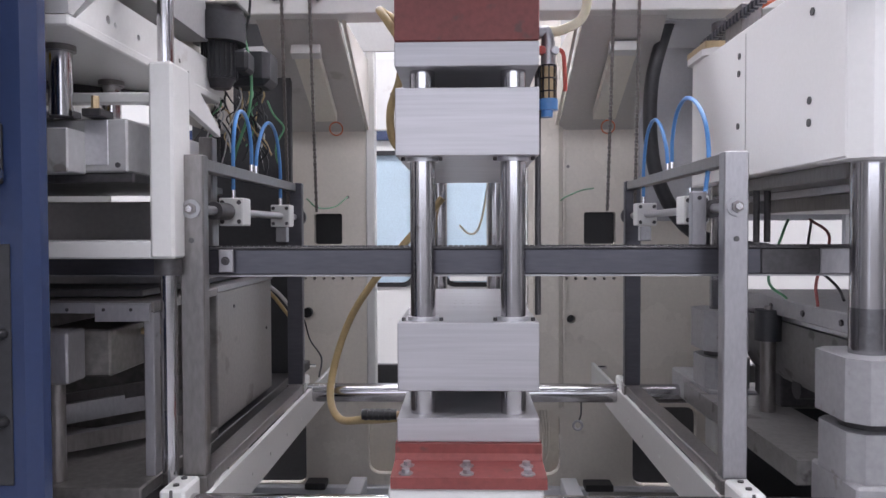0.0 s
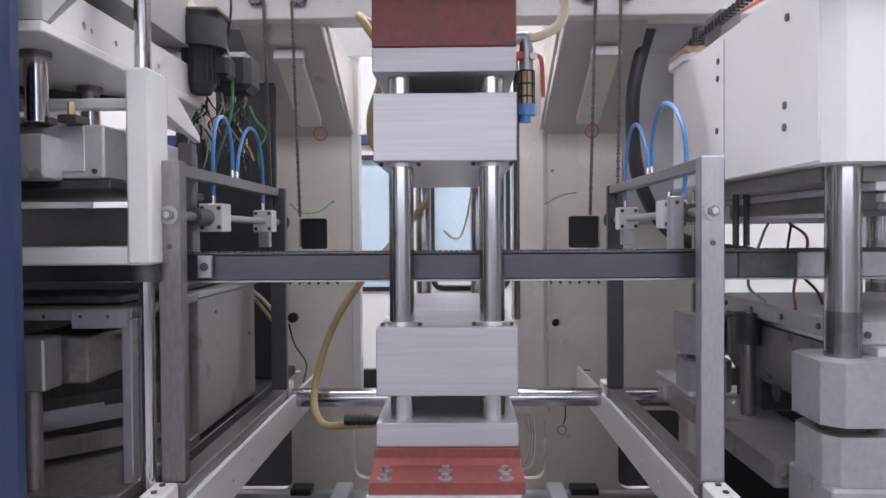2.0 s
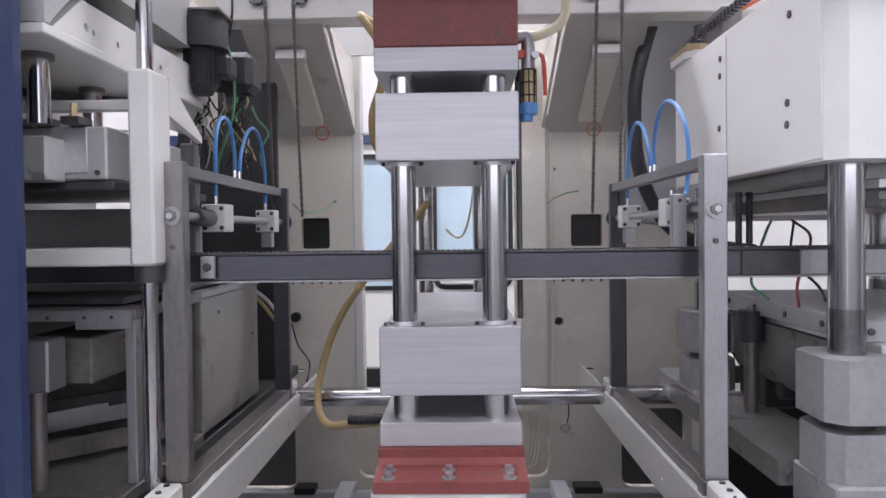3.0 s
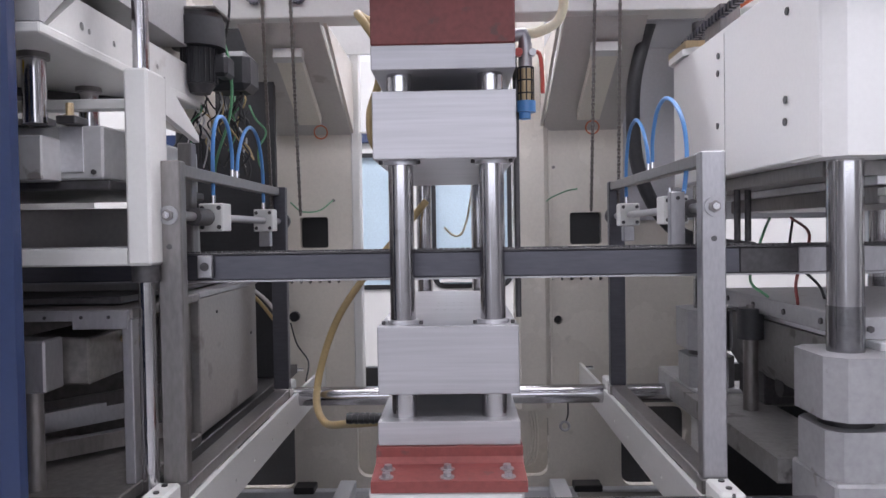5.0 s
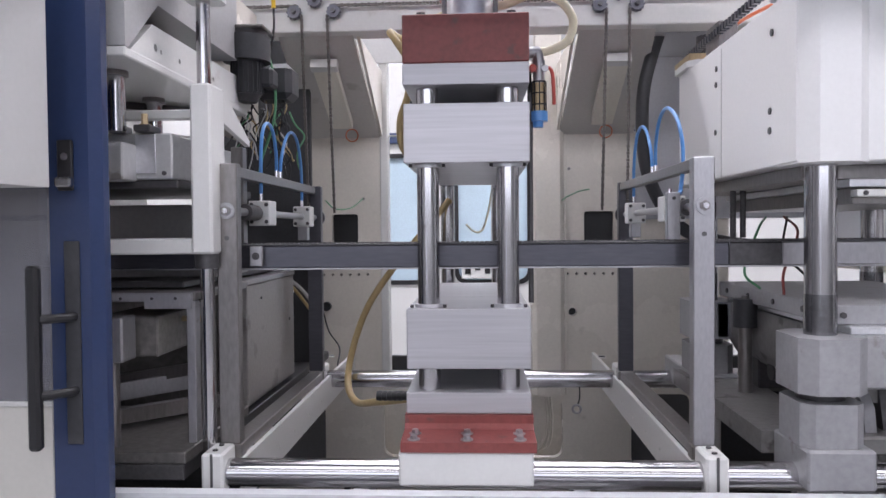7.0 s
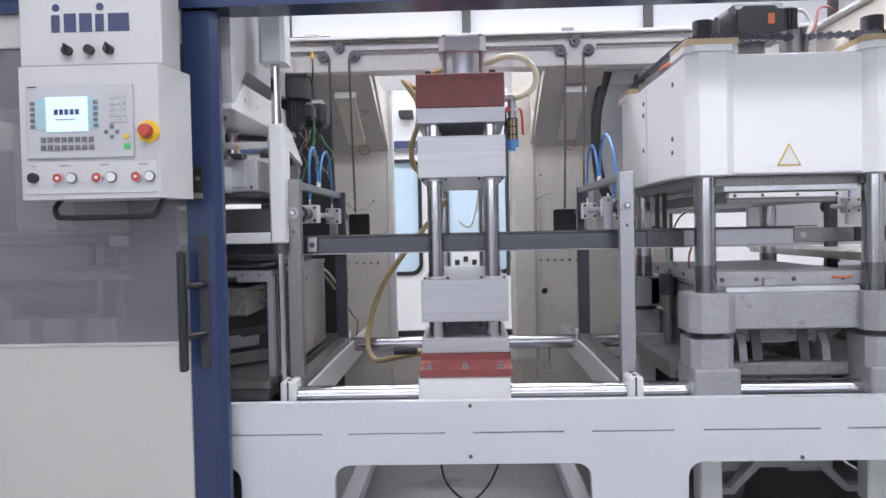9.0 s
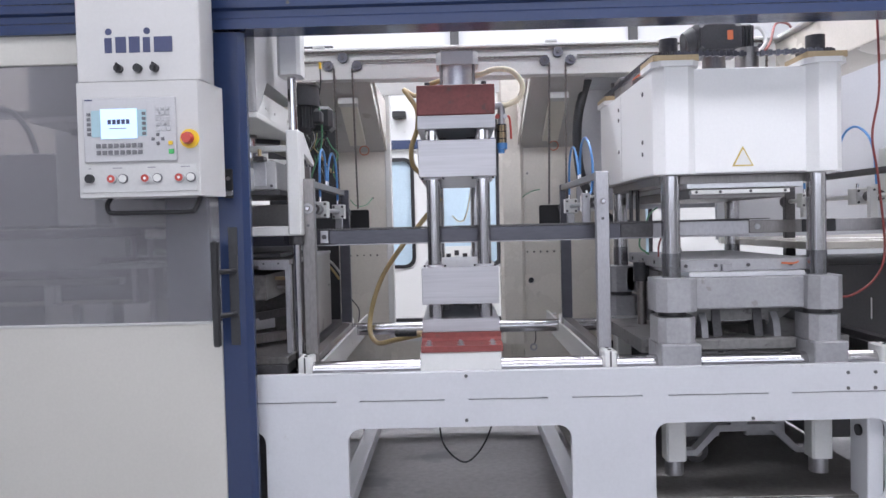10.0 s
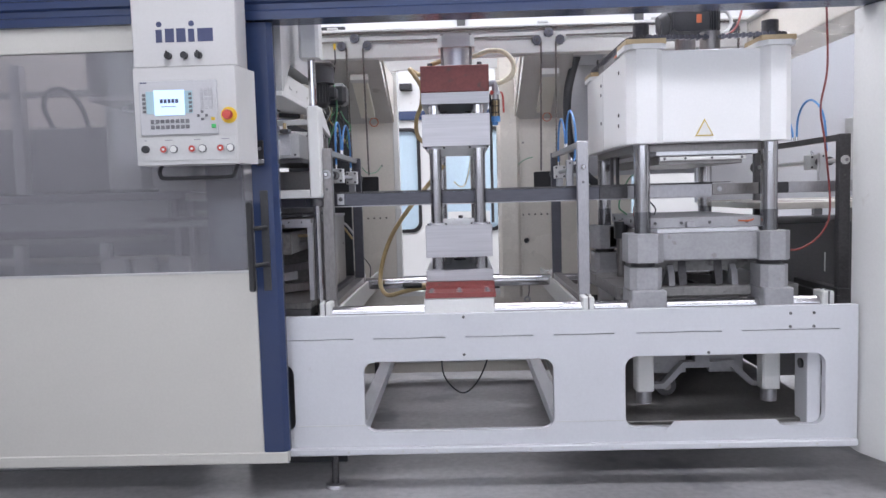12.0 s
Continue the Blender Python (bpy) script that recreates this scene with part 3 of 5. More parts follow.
solid("pillar_right", sheet(B(), [[(2.008, 1.54), (2.062, 1.40), (2.7, 1.40), (2.7, 1.62), (2.008, 1.62)]], 0.15, 2.058, "z"), WHITE, "white painted corner pillar of the machine", kind="structure")
solid("foot", cyl(B(), (2.20, 1.5, 0), (2.20, 1.5, 0.149), 0.03, 16), DARK, "dark levelling foot under the corner pillar", "foot")

# ---- control panel ----
cp = thing("control_panel", (-0.747, 1.29, 1.46), "white hanging operator panel with lit screen, knobs and buttons", "control panel")
part("upper_housing", box(B(), -0.950, -0.545, 1.222, 1.36, 1.842, 2.40, 0.004), PANELW, cp)
bm = sheet(B(), [[(-0.957, 1.236), (-0.950, 1.212), (-0.554, 1.212), (-0.546, 1.225), (-0.522, 1.37), (-0.957, 1.37)]], 1.467, 1.840, "z")
part("lower_housing", bm, PANELW, cp)
part("button_plate", box(B(), -0.940, -0.562, 1.2085, 1.2118, 1.482, 1.572, 0.001), GREYW, cp)
YF = 1.2118
term = part("terminal", box(B(), -0.928, -0.624, 1.203, YF, 1.580, 1.788, 0.003), BEZEL, cp, "grey operator terminal with screen and keys")
part("key_field", box(B(), -0.900, -0.720, 1.2015, 1.203, 1.662, 1.748, 0.0005), CYAN, term, "cyan strip beside the screen")
part("screen", box(B(), -0.869, -0.750, 1.1995, 1.2014, 1.655, 1.752, 0.0005), SCREEN, term, "lit pale blue screen")
for k in range(5):
    part("screen_mark", box(B(), -0.845 + 0.015 * k, -0.834 + 0.015 * k, 1.1982, 1.1994, 1.702, 1.717, 0), NAVY, term)
part("screen_mark", box(B(), -0.84, -0.785, 1.1982, 1.1994, 1.687, 1.690, 0), PRINT, term)
for k in range(5):
    for x in (-0.908, -0.728):
        part("key", box(B(), x - 0.006, x + 0.006, 1.199, 1.2028, 1.735 - 0.016 * k - 0.005, 1.735 - 0.016 * k + 0.005, 0.0008), KEYD, term)
for r in range(2):
    for k in range(8):
        part("key", box(B(), -0.886 + 0.0195 * k, -0.872 + 0.0195 * k, 1.199, 1.2028, 1.626 - 0.022 * r, 1.640 - 0.022 * r, 0.0008), KEYD, term)
for r in range(5):
    for k in range(3):
        part("key", box(B(), -0.688 + 0.0165 * k, -0.675 + 0.0165 * k, 1.200, 1.2028, 1.745 - 0.017 * r, 1.757 - 0.017 * r, 0.0008), KEYPAD, term)
for x, z in ((-0.684, 1.666), (-0.684, 1.638), (-0.700, 1.652), (-0.668, 1.652)):
    part("arrow_key", box(B(), x - 0.005, x + 0.005, 1.199, 1.2028, z - 0.005, z + 0.005, 0.0008), KEYD, term)
part("green_key", box(B(), -0.650, -0.633, 1.199, 1.2028, 1.603, 1.618, 0.0008), mat("green_key", (0.06, 0.45, 0.12), 0.4, var=0.03, bump=0), term, "green key")
part("yellow_key", box(B(), -0.650, -0.636, 1.199, 1.2028, 1.632, 1.644, 0.0008), YELLOW, term, "yellow key")
part("label_bar", box(B(), -0.920, -0.895, 1.2015, 1.2029, 1.779, 1.783, 0), NAVY, term)
es = part("emergency_stop", cyl(B(), (-0.583, YF, 1.651), (-0.583, YF - 0.006, 1.651), 0.031, 32), YELLOW, cp, "yellow disc of the emergency stop")
part("collar", cyl(B(), (-0.583, YF - 0.006, 1.651), (-0.583, YF - 0.022, 1.651), 0.013, 20), REDP, es)
part("mushroom", cyl(B(), (-0.583, YF - 0.022, 1.651), (-0.583, YF - 0.040, 1.651), 0.0205, 28, 0.016), REDP, es, "red mushroom button")
YB = 1.2085
kb = part("key_switch", cyl(B(), (-0.913, YB, 1.528), (-0.913, YB - 0.012, 1.528), 0.0145, 24), BLACK, cp, "black key switch")
for x0, red in ((-0.842, 1), (-0.804, 0), (-0.731, 1), (-0.691, 0), (-0.620, 1), (-0.582, 0)):
    rg = part("push_button", cyl(B(), (x0, YB, 1.526), (x0, YB - 0.008, 1.526), 0.0155, 24), KEYD if not red else BEZEL, cp, "red push button" if red else "white push button")
    part("cap", cyl(B(), (x0, YB - 0.008, 1.526), (x0, YB - 0.011, 1.526), 0.0125, 20), REDP if red else WHITE, rg)
    if red:
        part("centre", cyl(B(), (x0, YB - 0.011, 1.526), (x0, YB - 0.012, 1.526), 0.005, 12), WHITE, rg)
for x, w in ((-0.913, 0.008), (-0.823, 0.03), (-0.711, 0.026), (-0.601, 0.03)):
    part("label_bar", box(B(), x - w / 2, x + w / 2, YB - 0.0012, YB - 0.0001, 1.559, 1.563, 0), PRINT, cp)
for i, x in enumerate((-0.810, -0.747, -0.692)):
    kn = part("knob", cyl(B(), (x, 1.2218, 1.884), (x, 1.205, 1.884), 0.0135, 20), BLACK, cp, "black rotary knob")
    if i != 1:
        part("grip", box(B(), x - 0.003, x + 0.003, 1.194, 1.2049, 1.869, 1.900, 0.001), BLACK, kn)
# plain navy blocks stand for the maker's mark
for x0, x1, z1 in ((-0.856, -0.832, 1.985), (-0.820, -0.785, 1.988), (-0.776, -0.740, 1.988), (-0.730, -0.706, 1.985), (-0.694, -0.634, 1.986)):
    part("mark_block", box(B(), x0, x1, 1.2205, 1.2218, 1.936, z1, 0), NAVY, cp, "navy printed block")
for x in (-0.842, -0.716):
    part("mark_dot", sheet(B(), [disc(x, 2.005, 0.011)], 1.2205, 1.2218), NAVY, cp)
part("grab_handle", tube(B(), [(-0.890, 1.30, 1.468), (-0.890, 1.27, 1.445), (-0.882, 1.262, 1.424), (-0.862, 1.26, 1.416), (-0.74, 1.26, 1.415), (-0.612, 1.26, 1.416), (-0.592, 1.262, 1.424), (-0.584, 1.27, 1.445), (-0.584, 1.30, 1.468)], 0.008, 12), BLACK, cp, "black tubular grab handle")
part("carrier", box(B(), -0.82, -0.66, 1.361, 1.434, 2.25, 2.38, 0.004), WHITE, cp)

# ---- centre press ----
CX = 0.29
pr = thing("punch_press", (CX, 1.82, 0.78), "aluminium and red punching press with four steel columns", "press")
part("foot_block", box(B(), 0.123, 0.443, 1.695, 1.83, 0.768, 0.850, 0.004), WHITE, pr, "scuffed white foot block on the shaft")
part("foot_block", box(B(), 0.123, 0.443, 2.84, 3.0, 0.768, 0.850, 0.004), WHITE, pr, "scuffed white foot block on the shaft")
bm = sheet(B(), [[(1.690, 0.8505), (3.0, 0.8505), (3.0, 0.9125), (1.800, 0.9125), (1.800, 0.892), (1.787, 0.880), (1.690, 0.8745)]], 0.128, 0.450, "x")
rb = part("red_base", bm, RED, pr, "chipped red painted base")
for x in (0.158, 0.285, 0.412):
    for y in (1.712, 1.757):
        bolt(rb, (x, y, 0.8752 + (0.002 if y > 1.73 else 0)), (0, 0, 1), 0.009, 0.011)
part("base_plate", box(B(), 0.131, 0.446, 1.812, 3.05, 0.913, 0.966, 0.002), ALU, pr, "milled aluminium plate")
LB = part("lower_block", box(B(), 0.133, 0.446, 1.812, 2.74, 1.026, 1.178, 0.002), ALU, pr, "milled aluminium lower tool block")
for i in range(4):
    for j in range(3):
        part("hole", cyl(B(), (0.255 + 0.022 * i, 2.15 + 0.09 * j, 1.1775), (0.255 + 0.022 * i, 2.15 + 0.09 * j, 1.1782), 0.0032, 8), STEEL, LB)
UB = part("upper_block", box(B(), 0.130, 0.446, 1.812, 2.74, 1.545, 1.694, 0.002), ALU, pr, "milled aluminium upper tool block")
part("rear_tool_plate", box(B(), 0.165, 0.415, 2.745, 2.86, 1.565, 1.70, 0.003), ALU, pr)
part("rear_tool_plate", box(B(), 0.165, 0.415, 2.745, 2.86, 1.03, 1.17, 0.003), ALU, pr)
part("top_plate", box(B(), 0.129, 0.446, 1.812, 3.05, 1.740, 1.794, 0.002), ALU, pr, "milled aluminium top plate")
part("red_head", box(B(), 0.129, 0.446, 1.812, 3.0, 1.7945, 1.916, 0.003), RED, pr, "red painted press head")
for x in (0.187, 0.392):
    for y in (1.868, 2.97):
        c = part("column", cyl(B(), (x, y, 0.9665), (x, y, 1.7395), 0.0285, 32), CHROME, pr, "polished steel column")
        for z, up in ((1.1785, 1), (1.5445, -1)):
            if y < 2:
                part("seal", cyl(B(), (x, y, z), (x, y, z + 0.008 * up), 0.036, 24), ALUF, c)
                for dx in (-0.042, 0.042):
                    bolt(c, (x + dx, y - 0.028, z), (0, 0, up), 0.005, 0.008, DARK, False)
rodm = part("piston_rod", cyl(B(), (CX, 2.35, 1.6945), (CX, 2.35, 1.7395), 0.018, 24), CHROME, pr)
part("piston_rod", cyl(B(), (CX, 2.35, 0.9665), (CX, 2.35, 1.0255), 0.018, 24), CHROME, pr)
part("collar", cyl(B(), (CX, 2.35, 0.9665), (CX, 2.35, 0.974), 0.034, 24), DARK, pr)
for x in (0.225, 0.355):
    for y in (2.15, 2.30):
        bolt(pr, (x, y, 0.9665), (0, 0, 1), 0.012, 0.016)
        bolt(pr, (x, y, 1.7395), (0, 0, -1), 0.012, 0.018, DARK)
cy = part("air_cylinder", cyl(B(), (CX + 0.008, 2.0, 1.9165), (CX + 0.008, 2.0, 2.02), 0.064, 36), ALUF, pr, "aluminium air cylinder barrel")
part("cap", sheet(B(), [octagon(CX + 0.008, 2.0, 0.088, 0.088, 0.022)], 2.02, 2.072, "z"), WHITE, cy, "pale cast cylinder cap")
for dx in (-0.068, 0.068):
    for dy in (-0.068, 0.068):
        part("tie_rod", cyl(B(), (CX + 0.008 + dx, 2 + dy, 1.9165), (CX + 0.008 + dx, 2 + dy, 2.082), 0.007, 10), STEEL, cy)
for x, y in ((0.172, 1.88), (0.405, 1.88), (0.172, 2.2), (0.405, 2.2)):
    part("nut", cyl(B(), (x, y, 1.9165), (x, y, 1.938), 0.013, 6), DARK, pr)
part("valve_block", box(B(), 0.375, 0.435, 1.93, 1.98, 1.9165, 1.935, 0.002), BLACK, pr)
part("gauge_rod", cyl(B(), (0.456, 1.95, 1.18), (0.456, 1.95, 1.74), 0.007, 12), DARK, pr)

# hoses and valve on the press
solid("hose", tube(B(), [(0.362, 2.0, 1.985), (0.40, 1.99, 1.99), (0.46, 1.98, 2.008), (0.53, 1.97, 1.995), (0.572, 1.965, 1.94), (0.560, 1.96, 1.882), (0.51, 1.955, 1.853), (0.478, 1.95, 1.85)], 0.0115, 14), CLEARHOSE, "pale clear air hose looping over the press head", "hose")
solid("hose", tube(B(), [(0.232, 2.02, 1.975), (0.17, 2.06, 1.962), (0.12, 2.10, 1.925), (0.085, 2.12, 1.94), (0.062, 2.12, 1.955), (0.085, 2.10, 1.92), (0.118, 2.10, 1.86), (0.115, 2.12, 1.78), (0.085, 2.16, 1.70), (0.092, 2.2, 1.62), (0.15, 2.24, 1.58), (0.2, 2.30, 1.60)], 0.011, 12), HOSE, "amber air hose coiled beside the press", "hose")
solid("hose", tube(B(), [(0.20, 2.9, 1.50), (0.10, 2.9, 1.38), (-0.02, 2.9, 1.24), (-0.13, 2.9, 1.08), (-0.19, 2.88, 0.92), (-0.20, 2.80, 0.79), (-0.15, 2.70, 0.735), (-0.05, 2.55, 0.77), (0.03, 2.45, 0.80), (0.10, 2.4, 0.82)], 0.0135, 14), HOSE, "amber air hose sagging to the press base", "hose")
solid("hose", tube(B(), [(0.375, 3.02, 1.60), (0.362, 3.02, 1.50), (0.345, 3.02, 1.42), (0.325, 3.02, 1.375), (0.295, 3.01, 1.37), (0.262, 3.0, 1.40)], 0.004, 10), CLEARHOSE, "thin clear hose hanging between the rear columns", "hose")
cpl = thing("hose_coupling", (0.02, 2.40, 0.81), "black ribbed hose coupling beside the press base", "coupling")
part("sleeve", cyl(B(), (-0.03, 2.40, 0.826), (0.075, 2.40, 0.826), 0.0155, 20), BLACK, cpl)
for k in range(5):
    part("rib", cyl(B(), (-0.022 + 0.017 * k, 2.40, 0.826), (-0.012 + 0.017 * k, 2.40, 0.826), 0.0175, 20), BLACK, cpl)
part("nipple", cyl(B(), (0.075, 2.40, 0.826), (0.13, 2.40, 0.826), 0.011, 12), BRASS, cpl)
vl = thing("air_valve", (0.49, 1.95, 1.62), "brass air valve with red lever and blue filter cup", "valve")
part("elbow", tube(B(), [(0.447, 1.95, 1.845), (0.47, 1.95, 1.848), (0.477, 1.95, 1.845), (0.480, 1.95, 1.82)], 0.015, 12), BARE, vl)
part("body", cyl(B(), (0.480, 1.95, 1.825), (0.480, 1.95, 1.765), 0.0165, 16), BARE, vl)
part("filter", cyl(B(), (0.480, 1.95, 1.765), (0.480, 1.95, 1.690), 0.0175, 16), BRASS, vl, "amber filter bowl")
for dx, dy in ((-0.0185, 0), (0.0185, 0), (0, -0.0185), (0.013, -0.013), (-0.013, -0.013)):
    part("guard_wire", cyl(B(), (0.480 + dx, 1.95 + dy, 1.77), (0.480 + dx, 1.95 + dy, 1.688), 0.002, 6), BLACK, vl)
for z in (1.768, 1.738, 1.708):
    part("guard_ring", ring(B(), (0.480, 1.95, z), (0, 0, 1), 0.0185, 0.002, 20, 6), BLACK, vl)
part("blue_cup", cyl(B(), (0.480, 1.95, 1.690), (0.480, 1.95, 1.664), 0.023, 20), TUBE, vl, "blue plastic cup")
part("blue_cup", cyl(B(), (0.477, 1.95, 1.664), (0.477, 1.95, 1.648), 0.014, 16), TUBE, vl)
lv = part("lever", tube(B(), [(0.492, 1.935, 1.80), (0.507, 1.93, 1.80), (0.514, 1.93, 1.785), (0.517, 1.93, 1.74), (0.518, 1.93, 1.705)], 0.005, 8), REDP, vl, "red painted lever")
part("spindle", cyl(B(), (0.495, 1.935, 1.80), (0.495, 1.925, 1.80), 0.009, 10), BARE, lv)
part("red_knob", cyl(B(), (0.462, 1.935, 1.80), (0.462, 1.92, 1.80), 0.010, 12), REDP, vl)
solid("hose", tube(B(), [(0.455, 1.965, 1.80), (0.458, 1.985, 1.70), (0.462, 2.0, 1.62)], 0.006, 8), BLACK, "short black air hose beside the valve", "hose")

# ---- chain rail ----
rl = thing("chain_rail", (0.3, 1.93, 1.28), "grey steel transport rail with toothed chain on top", "rail")
for a, b, m in ((-1.60, -0.45, GUN), (-0.449, 0.965, GUN), (0.966, 1.10, DARK), (1.101, 1.50, BARE), (1.501, 1.72, STEEL), (1.721, 1.86, BLACK), (1.861, 2.9, BARE)):
    part("rail_section", box(B(), a, b, 1.912, 1.948, 1.279 + (0.006 if a > 1.4 else 0), 1.338, 0.002), m, rl)
part("cap_strip", box(B(), -1.6, 1.5, 1.906, 1.95, 1.3385, 1.343, 0.001), DARK, rl)
part("lower_strip", box(B(), -1.6, 1.5, 1.908, 1.93, 1.274, 1.2785, 0.0005), BARE, rl)
bm = B()
for k in range(250):
    x = -1.58 + 0.0127 * k
    bmesh.ops.create_cube(bm, size=1.0, matrix=Matrix.Translation((x, 1.922, 1.345)) @ Matrix.Diagonal((0.010, 0.016, 0.0035, 1)))
part("roller_chain", bm, DARK, rl)["kind"] = "stuff"
bk = part("bracket", box(B(), -0.292, -0.258, 1.892, 1.9055, 1.285, 1.338, 0.002), BARE, rl, "small bright steel bracket")
bolt(bk, (-0.275, 1.892, 1.312), (0, -1, 0), 0.006, 0.005, DARK)
bolt(rl, (1.535, 1.912, 1.312), (0, -1, 0), 0.007, 0.006)

# ---- guide frames astride the rail ----
gate = thing("shaft_gate", (0.873, 1.83, 0.79), "upright brushed steel guide frame with shaft and air tubes", "gate", "shaft gates")
part("near_post", box(B(), 0.846, 0.900, 1.815, 1.850, 0.832, 1.552, 0.003), BARE, gate, "worn brushed steel post")
part("far_post", box(B(), 0.846, 0.900, 2.80, 2.835, 0.832, 1.552, 0.003), GUN, gate)
part("top_bar", box(B(), 0.850, 0.880, 1.8505, 2.7995, 1.522, 1.550, 0.002), STEEL, gate)
part("bottom_bar", box(B(), 0.850, 0.900, 1.8505, 2.7995, 0.800, 0.830, 0.002), STEEL, gate)
for y in (1.832, 2.817):
    part("shoe", box(B(), 0.842, 0.904, y - 0.02, y + 0.02, 0.775, 0.8315, 0.002), STEEL, gate)
wp = part("side_beam", sheet(B(), [[(1.80, 0.690), (3.44, 0.690), (3.44, 0.799), (1.80, 0.799)], *[disc(y, 0.735, 0.006, 8) for y in (1.95, 2.12, 2.3, 2.5, 2.7)]], 0.836, 0.8495, "x"), WHITE, gate, "white painted side beam")
part("shaft", cyl(B(), (0.873, 1.851, 1.431), (0.873, 2.90, 1.431), 0.011, 16), BARE, gate)
nt_ = part("washer", cyl(B(), (0.873, 1.8145, 1.431), (0.873, 1.810, 1.431), 0.021, 24), BARE, gate, "steel washer with bright bolt")
part("nut", cyl(B(), (0.873, 1.8099, 1.431), (0.873, 1.804, 1.431), 0.0135, 6), STEEL, nt_)
part("stud", cyl(B(), (0.873, 1.804, 1.431), (0.873, 1.797, 1.431), 0.008, 6), CHROME, nt_)
part("post_hole", cyl(B(), (0.873, 1.812, 1.361), (0.873, 1.8155, 1.361), 0.006, 12), LINE, gate)
part("clamp_plate", box(B(), 0.812, 0.846, 1.93, 1.955, 1.285, 1.470, 0.002), BARE, gate, "bright steel clamp plate")
for z in (1.30, 1.325, 1.455):
    bolt(gate, (0.829, 1.93, z), (0, -1, 0), 0.005, 0.004, DARK, False)
part("coupler", cyl(B(), (0.873, 1.96, 1.431), (0.873, 2.06, 1.431), 0.022, 18), DARK, gate, "dark coupling sleeve")
for y0, y1 in ((2.09, 2.165), (2.60, 2.665)):
    vb = part("valve_block", box(B(), 0.842, 0.904, y0, y1, 1.395, 1.468, 0.003), WHITE, gate, "white air valve block")
    for dx in (-0.022, 0.022):
        for dz in (-0.025, 0.025):
            part("screw", cyl(B(), (0.873 + dx, y0 - 0.002, 1.431 + dz), (0.873 + dx, y0, 1.431 + dz), 0.006, 8), DARK, vb)
part("foot_plate", box(B(), 0.855, 0.890, 2.615, 2.65, 1.345, 1.3945, 0.002), BARE, gate)
for y, z in ((2.13, 1.468), (2.63, 1.468), (2.30, 1.55), (2.345, 1.55)):
    part("fitting", cyl(B(), (0.868, y, z), (0.868, y, z + 0.022), 0.006, 10), CHROME, gate)
for pts in ([(0.868, 2.63, 1.49), (0.868, 2.625, 1.60), (0.868, 2.58, 1.69), (0.868, 2.50, 1.72), (0.868, 2.42, 1.69), (0.868, 2.36, 1.62), (0.868, 2.345, 1.572)],):
    part("air_tube", tube(B(), pts, 0.0055, 10), TUBE, gate, "blue air tube")
sp = part("sprocket", cyl(B(), (0.873, 2.84, 1.431), (0.873, 2.86, 1.431), 0.032, 20), DARK, gate, "dark chain sprocket")
part("sprocket_hub", cyl(B(), (0.873, 2.86, 1.431), (0.873, 2.885, 1.431), 0.018, 16), DARK, sp)
gate_l = copy_thing(gate, pose(-0.325, 1.83, 0.79))
g3 = copy_thing(gate, pose(2.085, 1.85, 0.79))
for o in gate_l.children:
    if o.name.startswith("side_beam"):
        o.location.x += 0.0655
    # darker steel paints the left post's weaker light; both posts are alike
    if o.name.startswith("near_post"):
        o.material_slots[0].link = "OBJECT"
        o.material_slots[0].material = STEEL
gate_l["base"], g3["base"] = [-0.325, 1.83, 0.79], [2.085, 1.85, 0.79]
part("air_tube", tube(B(), [(0.868, 2.30, 1.572), (0.868, 2.295, 1.64), (0.868, 2.25, 1.705), (0.868, 2.17, 1.728), (0.868, 2.08, 1.70), (0.868, 2.01, 1.64), (0.868, 1.985, 1.56), (0.86, 1.98, 1.48), (0.85, 1.96, 1.468)], 0.0055, 10), TUBE, gate, "blue air tube")
part("air_tube", tube(B(), [(-0.33, 2.30, 1.572), (-0.33, 2.296, 1.63), (-0.33, 2.265, 1.69), (-0.33, 2.215, 1.71), (-0.33, 2.165, 1.69), (-0.33, 2.135, 1.62), (-0.33, 2.13, 1.49)], 0.0055, 10), TUBE, gate_l, "blue air tube")
part("air_tube", tube(B(), [(2.08, 2.32, 1.572), (2.08, 2.31, 1.66), (2.08, 2.25, 1.73), (2.08, 2.16, 1.745), (2.08, 2.07, 1.70), (2.08, 2.02, 1.62), (2.08, 2.0, 1.48)], 0.0055, 10), TUBE, g3, "blue air tube")
for o in g3.children_recursive:
    if o.material_slots and o.material_slots[0].material in (BARE, STEEL, WHITE, GUN):
        o.material_slots[0].link = "OBJECT"
        o.material_slots[0].material = DARK if o.name.startswith(("near", "far", "top", "bottom", "shoe", "side")) else GREYW
g3["label"] = "dark steel guide frame beyond the white press"

